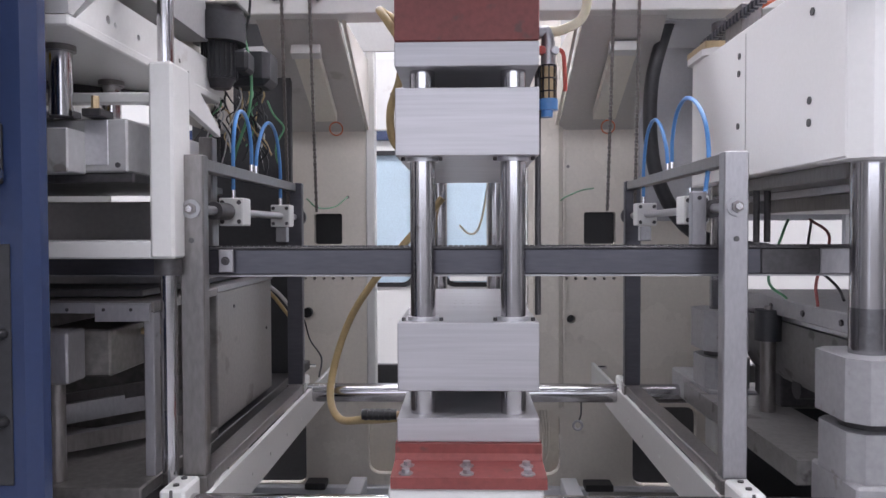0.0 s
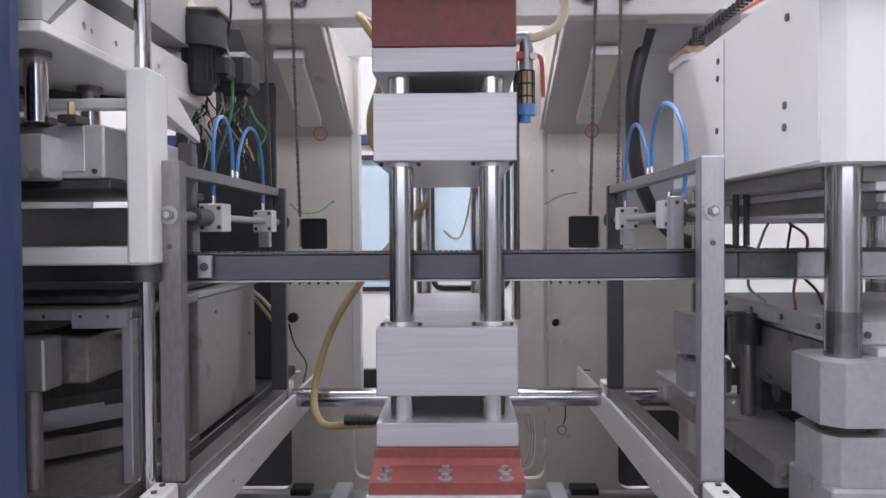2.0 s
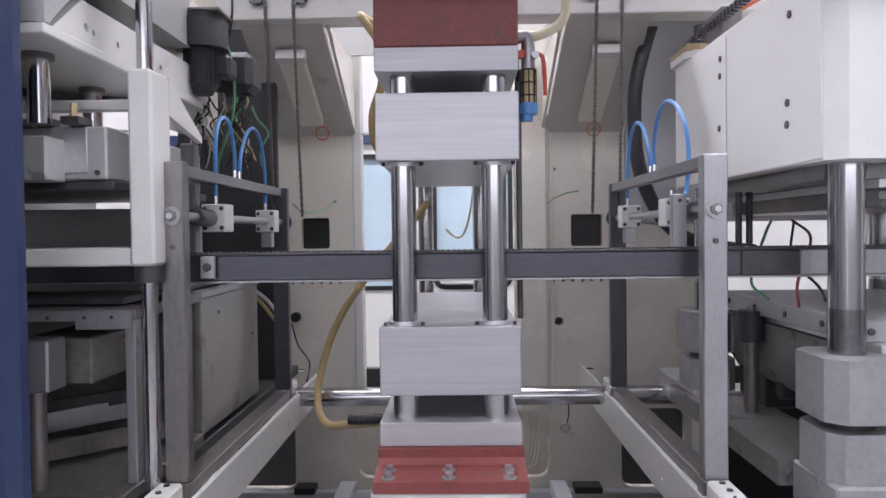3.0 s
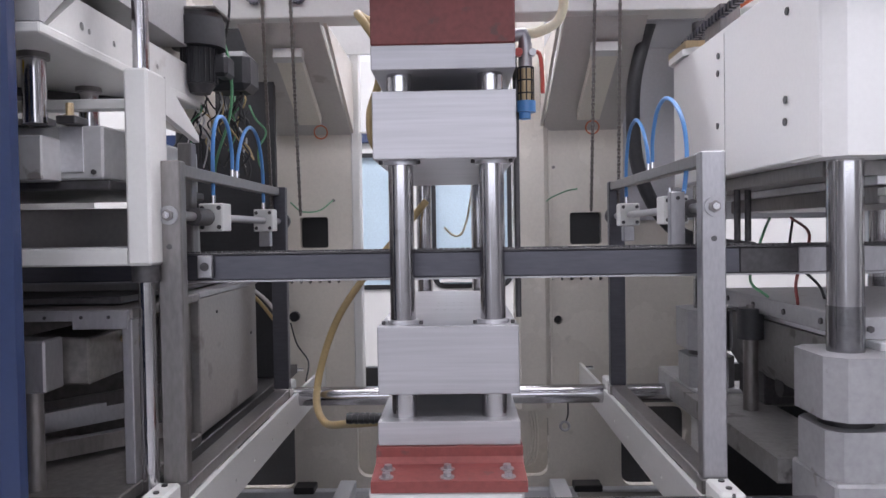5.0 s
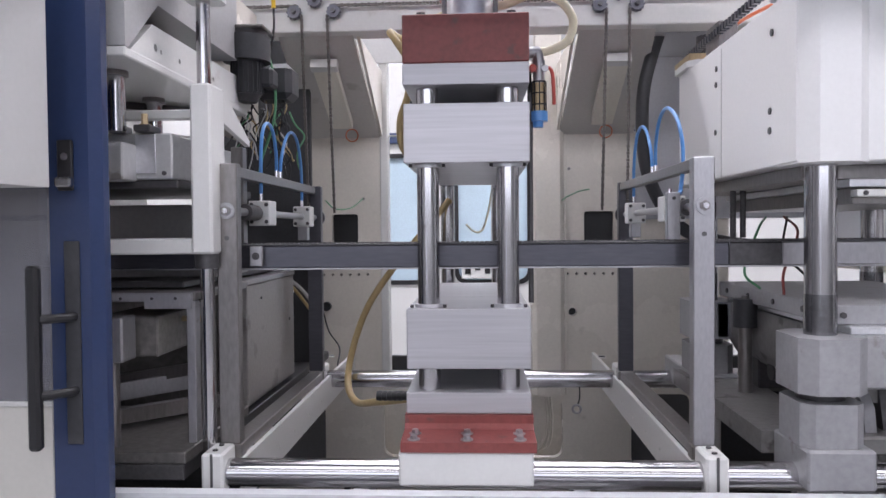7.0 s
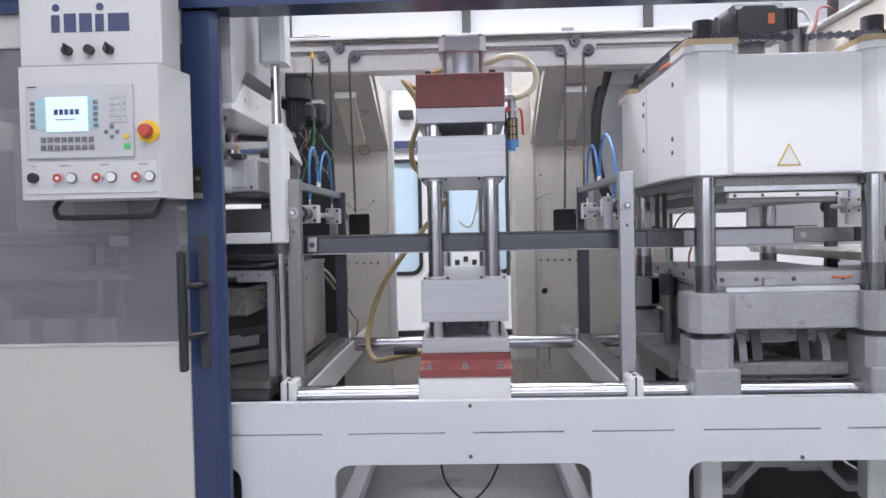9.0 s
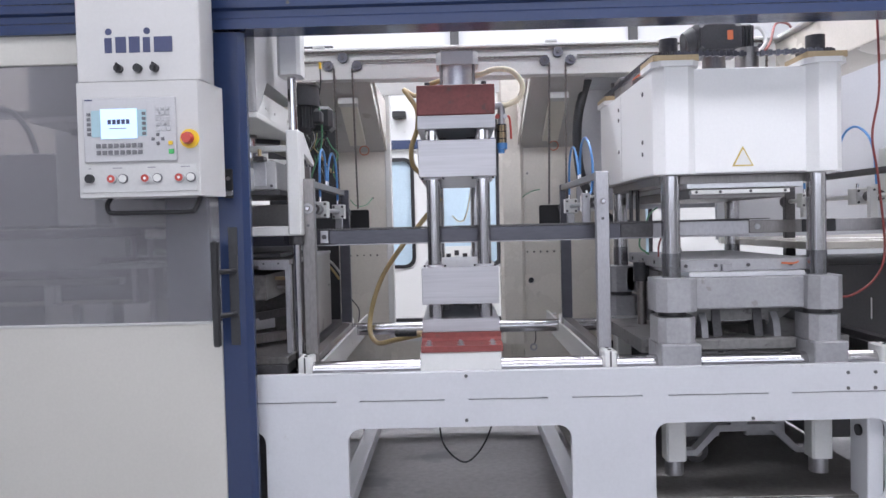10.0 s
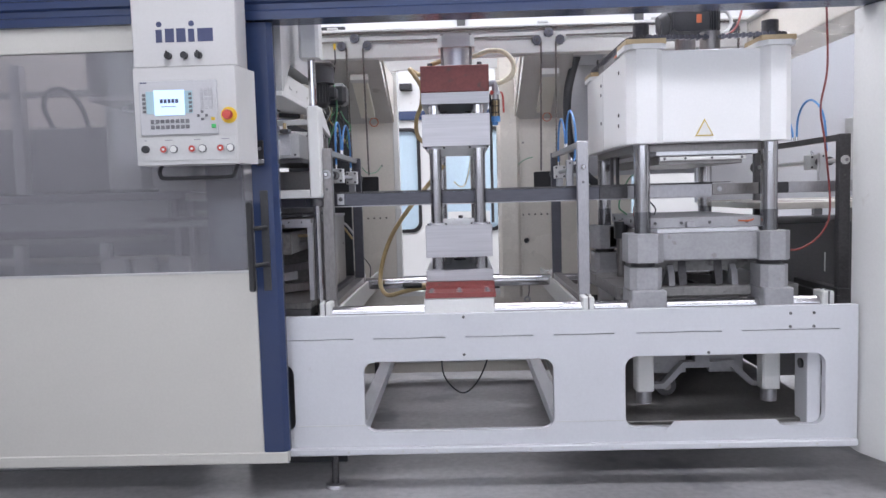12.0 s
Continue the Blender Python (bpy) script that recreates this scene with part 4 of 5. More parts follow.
# ---- white forming press ----
fp = thing("forming_press", (1.43, 2.3, 0.78), "white and grey forming press on four steel columns", "press")
COLS = [(1.135, 1.775, 0.079), (1.713, 1.775, 0.068), (1.135, 2.668, 0.079), (1.713, 2.668, 0.068)]
ZB, ZT = 1.526, 1.936
up = part("upper_housing", box(B(), 1.053, 1.779, 1.712, 2.715, ZB, ZT - 0.003, 0.004), PURE, fp, "white painted upper housing")
for cx, cy_, hx in COLS:
    part("corner_boss", sheet(B(), [octagon(cx, cy_, hx, 0.098, 0.034)], ZB - 0.002, ZT, "z"), PURE, up)
    part("flange", sheet(B(), [octagon(cx, cy_, hx + 0.013, 0.108, 0.03)], ZT + 0.0003, ZT + 0.022, "z"), PURE, up)
    part("tan_plate", sheet(B(), [octagon(cx, cy_, hx + 0.009, 0.100, 0.004)], ZT + 0.0223, ZT + 0.044, "z"), BRASS, up, "tan bronze plate")
    nn = part("column_nut", cyl(B(), (cx, cy_, ZT + 0.044), (cx, cy_, ZT + 0.125), 0.036, 28), DARK, up, "dark steel column nut")
    wh = part("chain_wheel", cyl(B(), (cx, cy_, ZT + 0.048), (cx, cy_, ZT + 0.063), 0.062, 30), DARK, up)
    bm = B()
    for k in range(24):
        a = 2 * math.pi * k / 24
        cyl(bm, (cx + 0.065 * math.cos(a), cy_ + 0.065 * math.sin(a), ZT + 0.046), (cx + 0.065 * math.cos(a), cy_ + 0.065 * math.sin(a), ZT + 0.065), 0.006, 6)
    part("teeth", bm, DARK, wh)
    part("column", cyl(B(), (cx, cy_, 0.965), (cx, cy_, ZB), 0.0365, 36), CHROME, fp, "polished steel column")
    part("column_sleeve", cyl(B(), (cx, cy_, 1.118), (cx, cy_, 1.215), 0.0375, 36), mat("oiled_steel_sleeve", (0.30, 0.30, 0.31), 0.16, 1.0, var=0.2, scale=9, bump=0.02), fp, "dark oiled part of the column")
    part("platform_boss", sheet(B(), [octagon(cx, cy_, hx, 0.098, 0.034)], 0.988, 1.1185, "z"), CAST, fp)
    part("dark_neck", cyl(B(), (cx, cy_, 0.9655), (cx, cy_, 0.988), 0.055, 24), DARK, fp)
    part("lower_nut", sheet(B(), [octagon(cx, cy_, hx - 0.006, 0.085, 0.026)], 0.864, 0.9655, "z"), CAST, fp)
    part("shaft_foot", box(B(), cx - hx + 0.008, cx + hx + 0.006, cy_ - 0.10, cy_ + (0.10 if cy_ < 2 else 0.33), 0.768, 0.8638, 0.006), CAST, fp)
    tl = part("column_tail", sheet(B(), [octagon(cx, cy_, 0.040, 0.040, 0.008)], 0.385, 0.767, "z"), WHITE, fp, "white square column tail")
    part("tail_nut", cyl(B(), (cx, cy_, 0.325), (cx, cy_, 0.385), 0.036, 20), BARE, tl)
platf = part("platform", box(B(), 1.215, 1.66, 1.742, 1.889, 0.990, 1.117, 0.006), CAST, fp, "grey cast lower platform")
bm = sheet(B(), [[(1.19, 1.116), (1.19, 1.0), (1.225, 0.94), (1.26, 0.925), (1.61, 0.925), (1.66, 0.96), (1.66, 1.116)]], 1.89, 2.62)
part("platform_body", bm, CASTD, fp, "grimy cast body of the platform")
for y in (2.02, 2.10, 2.40):
    part("side_bolt", cyl(B(), (1.183, y, 1.03), (1.1905, y, 1.03), 0.016, 14), DARK, fp)
for cy_ in (1.80, 2.60):
    part("platform_bridge", box(B(), 1.14, 1.71, cy_ - 0.03, cy_ + 0.06, 0.992, 1.115, 0.004), CAST, fp)
part("tool_plate", box(B(), 1.20, 1.66, 1.76, 2.64, 1.1175, 1.136, 0.002), ALUF, fp, "bright aluminium tool plate")
part("tool_plate", box(B(), 1.17, 1.69, 1.80, 2.64, 1.1365, 1.185, 0.003), CAST, fp)
for x in (1.20, 1.32, 1.45, 1.62):
    bolt(fp, (x, 1.80, 1.16), (0, -1, 0), 0.008, 0.006, DARK, False)
for y in (1.95, 2.15, 2.35, 2.55):
    bolt(fp, (1.17, y, 1.16), (-1, 0, 0), 0.008, 0.005, DARK, False)
for x in (1.105, 1.135):
    part("hanger", cyl(B(), (x, 2.30, 1.345), (x, 2.30, 1.491), 0.009, 12), DARK, fp)
part("front_lug", box(B(), 1.34, 1.38, 1.78, 1.7995, 1.137, 1.165, 0.002), BARE, fp)
for z0, z1, x0, x1, y0, m in ((1.490, 1.5255, 1.10, 1.76, 1.80, STEEL), (1.470, 1.4898, 1.20, 1.66, 1.77, ALUF), (1.430, 1.4698, 1.22, 1.60, 1.80, STEEL), (1.447, 1.464, 1.215, 1.605, 1.765, WHITE)):
    part("upper_tool", box(B(), x0, x1, y0, 2.66 if m is not WHITE else 1.798, z0, z1, 0.002), m, fp)
for x in (1.235, 1.33, 1.45, 1.585):
    bolt(fp, (x, 1.765, 1.4555), (0, -1, 0), 0.006, 0.004, DARK, False)
for y, z in ((1.857, 1.862), (1.868, 1.668), (1.870, 1.619), (2.291, 1.865), (2.295, 1.817), (2.300, 1.671)):
    part("side_hole", cyl(B(), (1.0495, y, z), (1.0525, y, z), 0.009, 12), LINE, up)
part("side_seam", box(B(), 1.0505, 1.0518, 2.243, 2.246, ZB, ZT - 0.02, 0), GREYW, up)
ws = part("warning_sign", sheet(B(), [[(1.358, 1.551), (1.440, 1.551), (1.399, 1.628)]], 1.7085, 1.7118), SIGN, up, "yellow warning triangle with pale centre")
part("centre", sheet(B(), [[(1.3662, 1.5560), (1.4318, 1.5560), (1.399, 1.6176)]], 1.7065, 1.7083), WHITE, ws)
part("bed", sheet(B(), [rounded(1.04, 1.90, 1.89, 2.76), rounded(1.25, 1.62, 2.0, 2.62, 0.04)], 0.795, 0.852, "z"), CASTD, fp, "grey cast bed plate")
part("bed_front", box(B(), 1.216, 1.645, 1.80, 1.899, 0.815, 0.862, 0.006), CASTD, fp)
for x in (1.33, 1.50):
    part("lever_arm", sheet(B(), [[(1.86, 0.86), (1.93, 0.86), (1.95, 0.99), (1.89, 0.985)]], x, x + 0.035, "x"), DARK, fp)
part("roller", cyl(B(), (1.365, 1.93, 0.925), (1.50, 1.93, 0.925), 0.024, 24), CHROME, fp, "bright steel roller")
for x in (1.275, 1.57):
    part("fork", sheet(B(), [[(1.84, 0.86), (1.97, 0.86), (1.96, 0.93), (1.92, 0.965), (1.88, 0.955), (1.85, 0.92)], disc(1.91, 0.92, 0.018)], x, x + 0.028, "x"), CAST, fp)
part("gear", cyl(B(), (1.235, 1.93, 0.91), (1.265, 1.93, 0.91), 0.05, 24), DARK, fp)
part("cross_shaft", cyl(B(), (1.22, 2.3, 0.93), (1.64, 2.3, 0.93), 0.03, 20), DARK, fp)
part("inner_block", box(B(), 1.22, 1.64, 2.4, 2.6, 0.853, 0.985, 0.004), DARK, fp)
# arch casting under the base
arch = [(1.20, 0.338), (1.285, 0.338), (1.385, 0.440), (1.605, 0.440), (1.705, 0.345), (1.79, 0.345), (1.79, 0.368), (1.715, 0.368), (1.62, 0.468), (1.50, 0.468), (1.50, 0.79), (1.43, 0.79), (1.43, 0.468), (1.372, 0.468), (1.275, 0.362), (1.20, 0.362)]
part("arch", sheet(B(), [arch], 1.95, 2.0), CAST, fp, "grey cast arch under the bed")
part("arch_web", box(B(), 1.18, 1.405, 2.02, 2.05, 0.40, 0.79, 0.003), CAST, fp)
part("arch_web", box(B(), 1.52, 1.69, 2.02, 2.05, 0.40, 0.79, 0.003), CAST, fp)
dr = part("drum", cyl(B(), (1.317, 2.06, 0.325), (1.317, 2.16, 0.325), 0.052, 24), DARK, fp)
part("drum_hub", cyl(B(), (1.317, 2.045, 0.325), (1.317, 2.06, 0.325), 0.022, 20), STEEL, dr)
# charcoal sheet added to keep the lower opening dark behind the arch
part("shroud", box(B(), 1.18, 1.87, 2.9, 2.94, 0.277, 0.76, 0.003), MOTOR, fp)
# drive motor on top of the housing
bm = B()
sheet(bm, [octagon(2.16, ZT + 0.205, 0.085, 0.072, 0.028)], 1.36, 1.545, "x")
mo = part("drive_motor", bm, MOTOR, up, "charcoal drive motor")
part("end_bell", cyl(B(), (1.318, 2.16, ZT + 0.195), (1.36, 2.16, ZT + 0.205), 0.050, 24, 0.066), MOTOR, mo)
part("end_ring", ring(B(), (1.318, 2.16, ZT + 0.195), (1, 0, 0), 0.040, 0.006), DARK, mo)
part("front_cover", sheet(B(), [octagon(1.445, ZT + 0.205, 0.080, 0.055, 0.02)], 2.068, 2.0745), MOTOR, mo)
part("terminal_box", box(B(), 1.546, 1.605, 2.10, 2.24, ZT + 0.15, ZT + 0.265, 0.010), BLACK, mo)
for k in range(4):
    part("cooling_fin", box(B(), 1.555 + 0.014 * k, 1.559 + 0.014 * k, 2.09, 2.0995, ZT + 0.16, ZT + 0.255, 0), MOTOR, mo)
part("orange_tag", box(B(), 1.478, 1.502, 2.0645, 2.0678, ZT + 0.19, ZT + 0.23, 0), ORANGE, mo, "orange tag")
part("pedestal", cyl(B(), (1.45, 2.16, ZT - 0.012), (1.45, 2.16, ZT + 0.132), 0.05, 20), STEEL, mo)
part("cable", tube(B(), [(1.60, 2.15, ZT + 0.25), (1.645, 2.14, ZT + 0.255), (1.665, 2.12, ZT + 0.20), (1.63, 2.08, ZT + 0.15), (1.56, 2.04, ZT + 0.11), (1.53, 1.98, ZT + 0.0)], 0.008, 8), GREYW, mo, "grey motor cable")
for a, b in (((1.135, 1.712), (1.43, 1.745)), ((1.713, 1.712), (1.47, 1.745)), ((1.073, 1.80), (1.073, 2.66))):
    bm = B()
    va, vb_ = Vector((*a, ZT + 0.056)), Vector((*b, ZT + 0.056))
    n = int((vb_ - va).length / 0.014)
    q = (vb_ - va).to_track_quat("Z", "Y").to_matrix().to_4x4()
    for k in range(n):
        bmesh.ops.create_cube(bm, size=1.0, matrix=Matrix.Translation(va + (vb_ - va) * ((k + 0.5) / n)) @ q @ Matrix.Diagonal((0.020 if k % 2 else 0.012, 0.022 if k % 2 else 0.014, 0.013, 1)))
    part("drive_chain", bm, GUN, up, "dark drive chain")
part("idler", cyl(B(), (1.45, 1.79, ZT - 0.012), (1.45, 1.79, ZT + 0.085), 0.045, 20), STEEL, up)
part("bracket", box(B(), 1.07, 1.13, 2.33, 2.46, ZT - 0.01, ZT + 0.09, 0.003), STEEL, up)
part("orange_cable", tube(B(), [(1.12, 2.40, ZT + 0.095), (1.16, 2.20, ZT + 0.13), (1.22, 2.05, ZT + 0.14), (1.26, 2.15, ZT + 0.13), (1.18, 2.35, ZT + 0.11), (1.14, 2.42, ZT + 0.09)], 0.006, 8), ORANGE, up, "orange cable loop")
# small spring post in front of the rear column
spg = thing("stop_post", (1.160, 2.35, 0.853), "dark steel stop post with thick cap", "post")
part("stem", cyl(B(), (1.160, 2.35, 0.853), (1.160, 2.35, 1.06), 0.021, 20), STEEL, spg)
part("cap", cyl(B(), (1.160, 2.35, 1.06), (1.160, 2.35, 1.15), 0.037, 24), MOTOR, spg, "charcoal cap")
part("knob", cyl(B(), (1.160, 2.35, 1.15), (1.160, 2.35, 1.16), 0.012, 8), STEEL, spg)
solid("hose", tube(B(), [(1.10, 2.93, 2.28), (1.055, 2.95, 2.20), (1.010, 2.95, 2.077), (0.972, 2.95, 1.914), (0.970, 2.95, 1.714), (0.998, 2.95, 1.566), (1.07, 2.95, 1.428), (1.165, 2.97, 1.354), (1.30, 3.0, 1.32), (1.5, 3.2, 1.30)], 0.026, 16), MOTOR, "thick dark flexible hose curving down before the rear wall", "hose")
for pts, m, lab in (([(1.30, 2.4, 1.41), (1.26, 2.2, 1.36), (1.18, 2.1, 1.25), (1.16, 2.05, 1.19)], REDCABLE, "red cable below the upper tool"),
                    ([(1.28, 2.5, 1.41), (1.20, 2.35, 1.37), (1.14, 2.3, 1.24), (1.17, 2.25, 1.19)], GREEN, "green wire below the upper tool"),
                    ([(1.35, 2.5, 1.41), (1.30, 2.4, 1.30), (1.33, 2.3, 1.22), (1.30, 2.2, 1.19)], BLACK, "black cable below the upper tool"),
                    ([(1.58, 1.79, 1.165), (1.62, 1.785, 1.163), (1.65, 1.80, 1.168), (1.67, 1.84, 1.175)], ORANGE, "orange cable at the tool plate")):
    solid("cable", tube(B(), pts, 0.004, 8), m, lab, "cable")

# ---- beyond the press ----
solid("cable", tube(B(), [(1.995, 1.85, 2.40), (1.997, 1.85, 2.22), (2.007, 1.85, 1.868), (1.978, 1.85, 1.675), (2.0, 1.85, 1.506), (2.026, 1.85, 1.216), (1.99, 1.85, 1.095), (1.893, 1.85, 1.023), (1.79, 1.84, 1.02)], 0.0048, 8), REDCABLE, "red cable hanging down beside the press", "cable")
solid("cable", tube(B(), [(1.62, 2.25, 2.06), (1.75, 2.3, 2.14), (1.83, 2.4, 2.27), (1.93, 2.5, 2.30), (2.0, 2.6, 2.30)], 0.006, 8), REDCABLE, "red cable rising to the side beam", "cable")
sb = thing("side_top_beam", (2.2, 2.2, 2.08), "white painted top beam along the machine side", "beam")
part("body", box(B(), 2.02, 2.30, 1.565, 3.6, 2.07, 2.28, 0.004), CREAM, sb)
part("flange", box(B(), 1.985, 2.3, 1.565, 3.6, 2.285, 2.30, 0.003), WHITE, sb)
solid("wall_right", box(B(), 1.86, 3.2, 3.30, 3.33, 1.22, 2.42, 0.003), ENCL, "pale grey enclosure panel", kind="structure")
solid("wall_right_end", box(B(), 3.2, 3.24, 1.62, 3.5, 0.3, 2.06, 0.003), ENCL, "pale enclosure end wall", kind="structure")
st = thing("stacker_cabinet", (2.45, 2.6, 0.3), "dark grey stacking unit cabinet beside the press", "cabinet")
part("body", box(B(), 1.95, 3.1, 2.30, 3.25, 0.30, 1.12, 0.006), mat("graphite_cabinet", (0.085, 0.083, 0.086), 0.4, var=0.15, scale=4, bump=0.05), st)
part("table_top", box(B(), 1.86, 3.15, 2.1, 3.28, 1.20, 1.235, 0.004), CREAM, st, "cream table top")
part("table_leg", box(B(), 2.4, 2.46, 2.4, 2.46, 1.121, 1.1995, 0.003), STEEL, st)
part("stripe", box(B(), 2.22, 2.225, 2.296, 2.2998, 0.86, 0.96, 0), WHITE, st)
solid("switch_box", box(B(), 2.83, 2.99, 3.20, 3.298, 1.42, 1.745, 0.005), GREYW, "grey switch box on the pale panel", "box")

# ---- left unit: lifting frame and mould ----
lf = thing("lifting_frame", (-0.37, 1.80, 0.80), "white painted lifting frame on a steel guide rod", "frame")
part("upright", box(B(), -0.394, -0.341, 1.755, 1.858, 1.322, 1.745, 0.006), WHITE, lf)
part("lower_arm", box(B(), -0.98, -0.3945, 1.765, 1.85, 1.322, 1.362, 0.004), WHITE, lf)
bm = sheet(B(), [[(1.8585, 1.745), (1.8585, 1.660), (2.07, 1.622), (2.07, 1.638)]], -0.358, -0.343, "x")
part("brace", bm, WHITE, lf)
part("rear_upright", box(B(), -0.395, -0.36, 2.055, 2.095, 1.335, 1.6215, 0.003), STEEL, lf)
part("guide_rod", cyl(B(), (-0.372, 1.80, 0.772), (-0.372, 1.80, 1.321), 0.0175, 24), CHROME, lf)
part("guide_rod", cyl(B(), (-0.372, 1.80, 1.7455), (-0.372, 1.80, 1.96), 0.0175, 24), CHROME, lf)
part("stop_collar", cyl(B(), (-0.372, 1.80, 1.285), (-0.372, 1.80, 1.3215), 0.030, 24), DARK, lf, "dark clamp collar")
part("bearing_housing", sheet(B(), [octagon(-0.372, 1.80, 0.046, 0.055, 0.014)], 1.96, 2.16, "z"), WHITE, lf)
part("cross_tie", box(B(), -0.98, -0.395, 1.80, 1.83, 1.664, 1.688, 0.003), WHITE, lf)
part("diagonal_tie", bar(B(), (-0.86, 1.78, 1.655), (-0.50, 2.20, 1.655), 0.045, 0.018), WHITE, lf)
hdp = thing("press_head", (-0.7, 2.1, 1.78), "white painted press head with bored side plate", "press head")
part("side_plate", sheet(B(), [[(1.585, 1.787), (2.45, 1.787), (2.45, 1.880), (1.70, 1.874)], disc(1.716, 1.822, 0.009), disc(1.747, 1.819, 0.006), disc(1.859, 1.822, 0.007), disc(2.10, 1.825, 0.007)], -0.480, -0.458, "x"), WHITE, hdp)
part("head_plate", box(B(), -1.3, -0.452, 1.548, 2.40, 1.765, 1.7865, 0.003), WHITE, hdp)
part("front_block", sheet(B(), [[(1.550, 1.788), (1.566, 1.788), (1.72, 1.925), (2.30, 1.925), (2.30, 2.30), (1.550, 2.30)]], -1.3, -0.452, "x"), HEADG, hdp, "grey casting with a sloping underside")
part("gearbox", box(B(), -0.80, -0.66, 1.76, 2.30, 1.7905, 2.02, 0.012), DARK, hdp)
part("gear_wheel", cyl(B(), (-0.655, 1.83, 1.87), (-0.615, 1.83, 1.87), 0.06, 28), MOTOR, hdp)
part("gear_hub", cyl(B(), (-0.615, 1.83, 1.87), (-0.585, 1.83, 1.87), 0.025, 20), STEEL, hdp)
part("drive_shaft", cyl(B(), (-0.655, 2.05, 1.86), (-0.53, 2.05, 1.86), 0.022, 16), BRASS, hdp)
part("bracket", box(B(), -0.62, -0.575, 1.92, 1.96, 1.7905, 1.99, 0.003), STEEL, hdp)
part("conduit", tube(B(), [(-0.64, 1.78, 1.95), (-0.60, 1.76, 1.99), (-0.57, 1.80, 2.03), (-0.56, 1.90, 2.05)], 0.010, 10), BLACK, hdp)
part("pipe", tube(B(), [(-0.60, 1.92, 1.92), (-0.58, 1.95, 2.0), (-0.62, 2.02, 2.06)], 0.02, 12), STEEL, hdp)
part("yellow_tag", box(B(), -0.74, -0.645, 1.63, 1.68, 1.750, 1.7645, 0), YELLOW, hdp)
part("cable_tray", bar(B(), (-1.2, 1.68, 1.748), (-0.56, 2.28, 1.752), 0.09, 0.022), DARK, hdp, "dark cable tray under the head plate")
for x, y in ((-0.552, 1.70), (-0.62, 2.06), (-1.05, 1.70)):
    c = part("column", cyl(B(), (x, y, 1.62), (x, y, 1.765), 0.0235, 28), CHROME, hdp, "polished steel column")
    part("collar", cyl(B(), (x, y, 1.753), (x, y, 1.766), 0.031, 24), STEEL, c)
md = thing("mould_block", (-0.65, 1.95, 1.36), "grey aluminium mould block with bolts", "mould")
part("front_jaw", box(B(), -0.98, -0.518, 1.66, 1.734, 1.380, 1.470, 0.003), MOULD, md)
part("body", box(B(), -1.0, -0.43, 1.735, 2.30, 1.385, 1.498, 0.004), MOULD, md)
part("top_rib", box(B(), -0.98, -0.455, 1.80, 2.28, 1.4985, 1.506, 0.002), MOULD, md)
part("end_lug", box(B(), -0.52, -0.47, 1.73, 1.7345, 1.40, 1.495, 0.001), ALUF, md)
part("under_plate", box(B(), -1.0, -0.42, 1.74, 2.32, 1.363, 1.384, 0.003), DARK, md)
for x in (-0.62, -0.56, -0.49):
    part("clamp", box(B(), x - 0.02, x + 0.02, 1.70, 1.76, 1.4985, 1.515, 0.002), DARK, md)
    bolt(md, (x, 1.72, 1.515), (0, 0, 1), 0.008, 0.028, BRASS, True)
bolt(md, (-0.60, 1.66, 1.40), (0, -1, 0), 0.011, 0.008)
bolt(md, (-0.45, 1.735, 1.40), (0, -1, 0), 0.006, 0.004, DARK, False)
md.location.z += 0.122
low = thing("lower_station", (-0.65, 1.95, 0.80), "open steel station frame with grey ram block", "station")
part("top_plate", box(B(), -1.2, -0.395, 1.775, 2.19, 1.205, 1.228, 0.003), STEEL, low)
part("edge_strip", box(B(), -1.2, -0.40, 1.768, 1.7745, 1.203, 1.226, 0.001), BARE, low, "bright worn steel edge strip")
part("edge_tab", box(B(), -0.52, -0.40, 1.762, 1.7675, 1.186, 1.224, 0.001), BARE, low)
for x in (-0.50, -0.44, -0.58, -0.64):
    part("screw", cyl(B(), (x, 1.7618, 1.212), (x, 1.7605, 1.212), 0.004, 8), DARK, low)
part("corner_post", box(B(), -0.418, -0.396, 1.775, 1.81, 0.845, 1.2045, 0.002), BARE, low)
part("floor_plate", box(B(), -1.2, -0.396, 1.70, 2.19, 0.815, 0.844, 0.003), OILY, low)
part("upper_slab", box(B(), -1.2, -0.45, 1.84, 2.7, 1.232, 1.25, 0.003), DARK, low)
part("rear_web", box(B(), -1.2, -0.42, 2.0, 2.28, 1.2505, 1.455, 0.003), SHEET, low, "brown-grey sheet steel web")
part("web_strip", box(B(), -1.2, -0.43, 1.994, 1.9995, 1.345, 1.362, 0.001), ALUF, low)
rm = part("ram_block", box(B(), -0.66, -0.55, 1.705, 1.78, 1.06, 1.17, 0.004), BARE, low, "grey ram block with bolt")
bolt(rm, (-0.61, 1.705, 1.145), (0, -1, 0), 0.011, 0.008)
part("ram", cyl(B(), (-0.60, 1.745, 0.845), (-0.60, 1.745, 1.0595), 0.021, 24), STEEL, low)
part("side_rail", bar(B(), (-0.80, 1.80, 0.875), (-0.46, 2.13, 0.875), 0.03, 0.04), STEEL, low)
part("side_rail", bar(B(), (-0.98, 1.86, 0.90), (-0.56, 2.15, 0.93), 0.02, 0.05), BARE, low)
part("slide", box(B(), -0.66, -0.50, 1.79, 2.18, 1.06, 1.165, 0.004), OILY, low)
part("brass_pin", cyl(B(), (-0.50, 1.95, 1.14), (-0.44, 1.95, 1.14), 0.008, 10), BRASS, low)
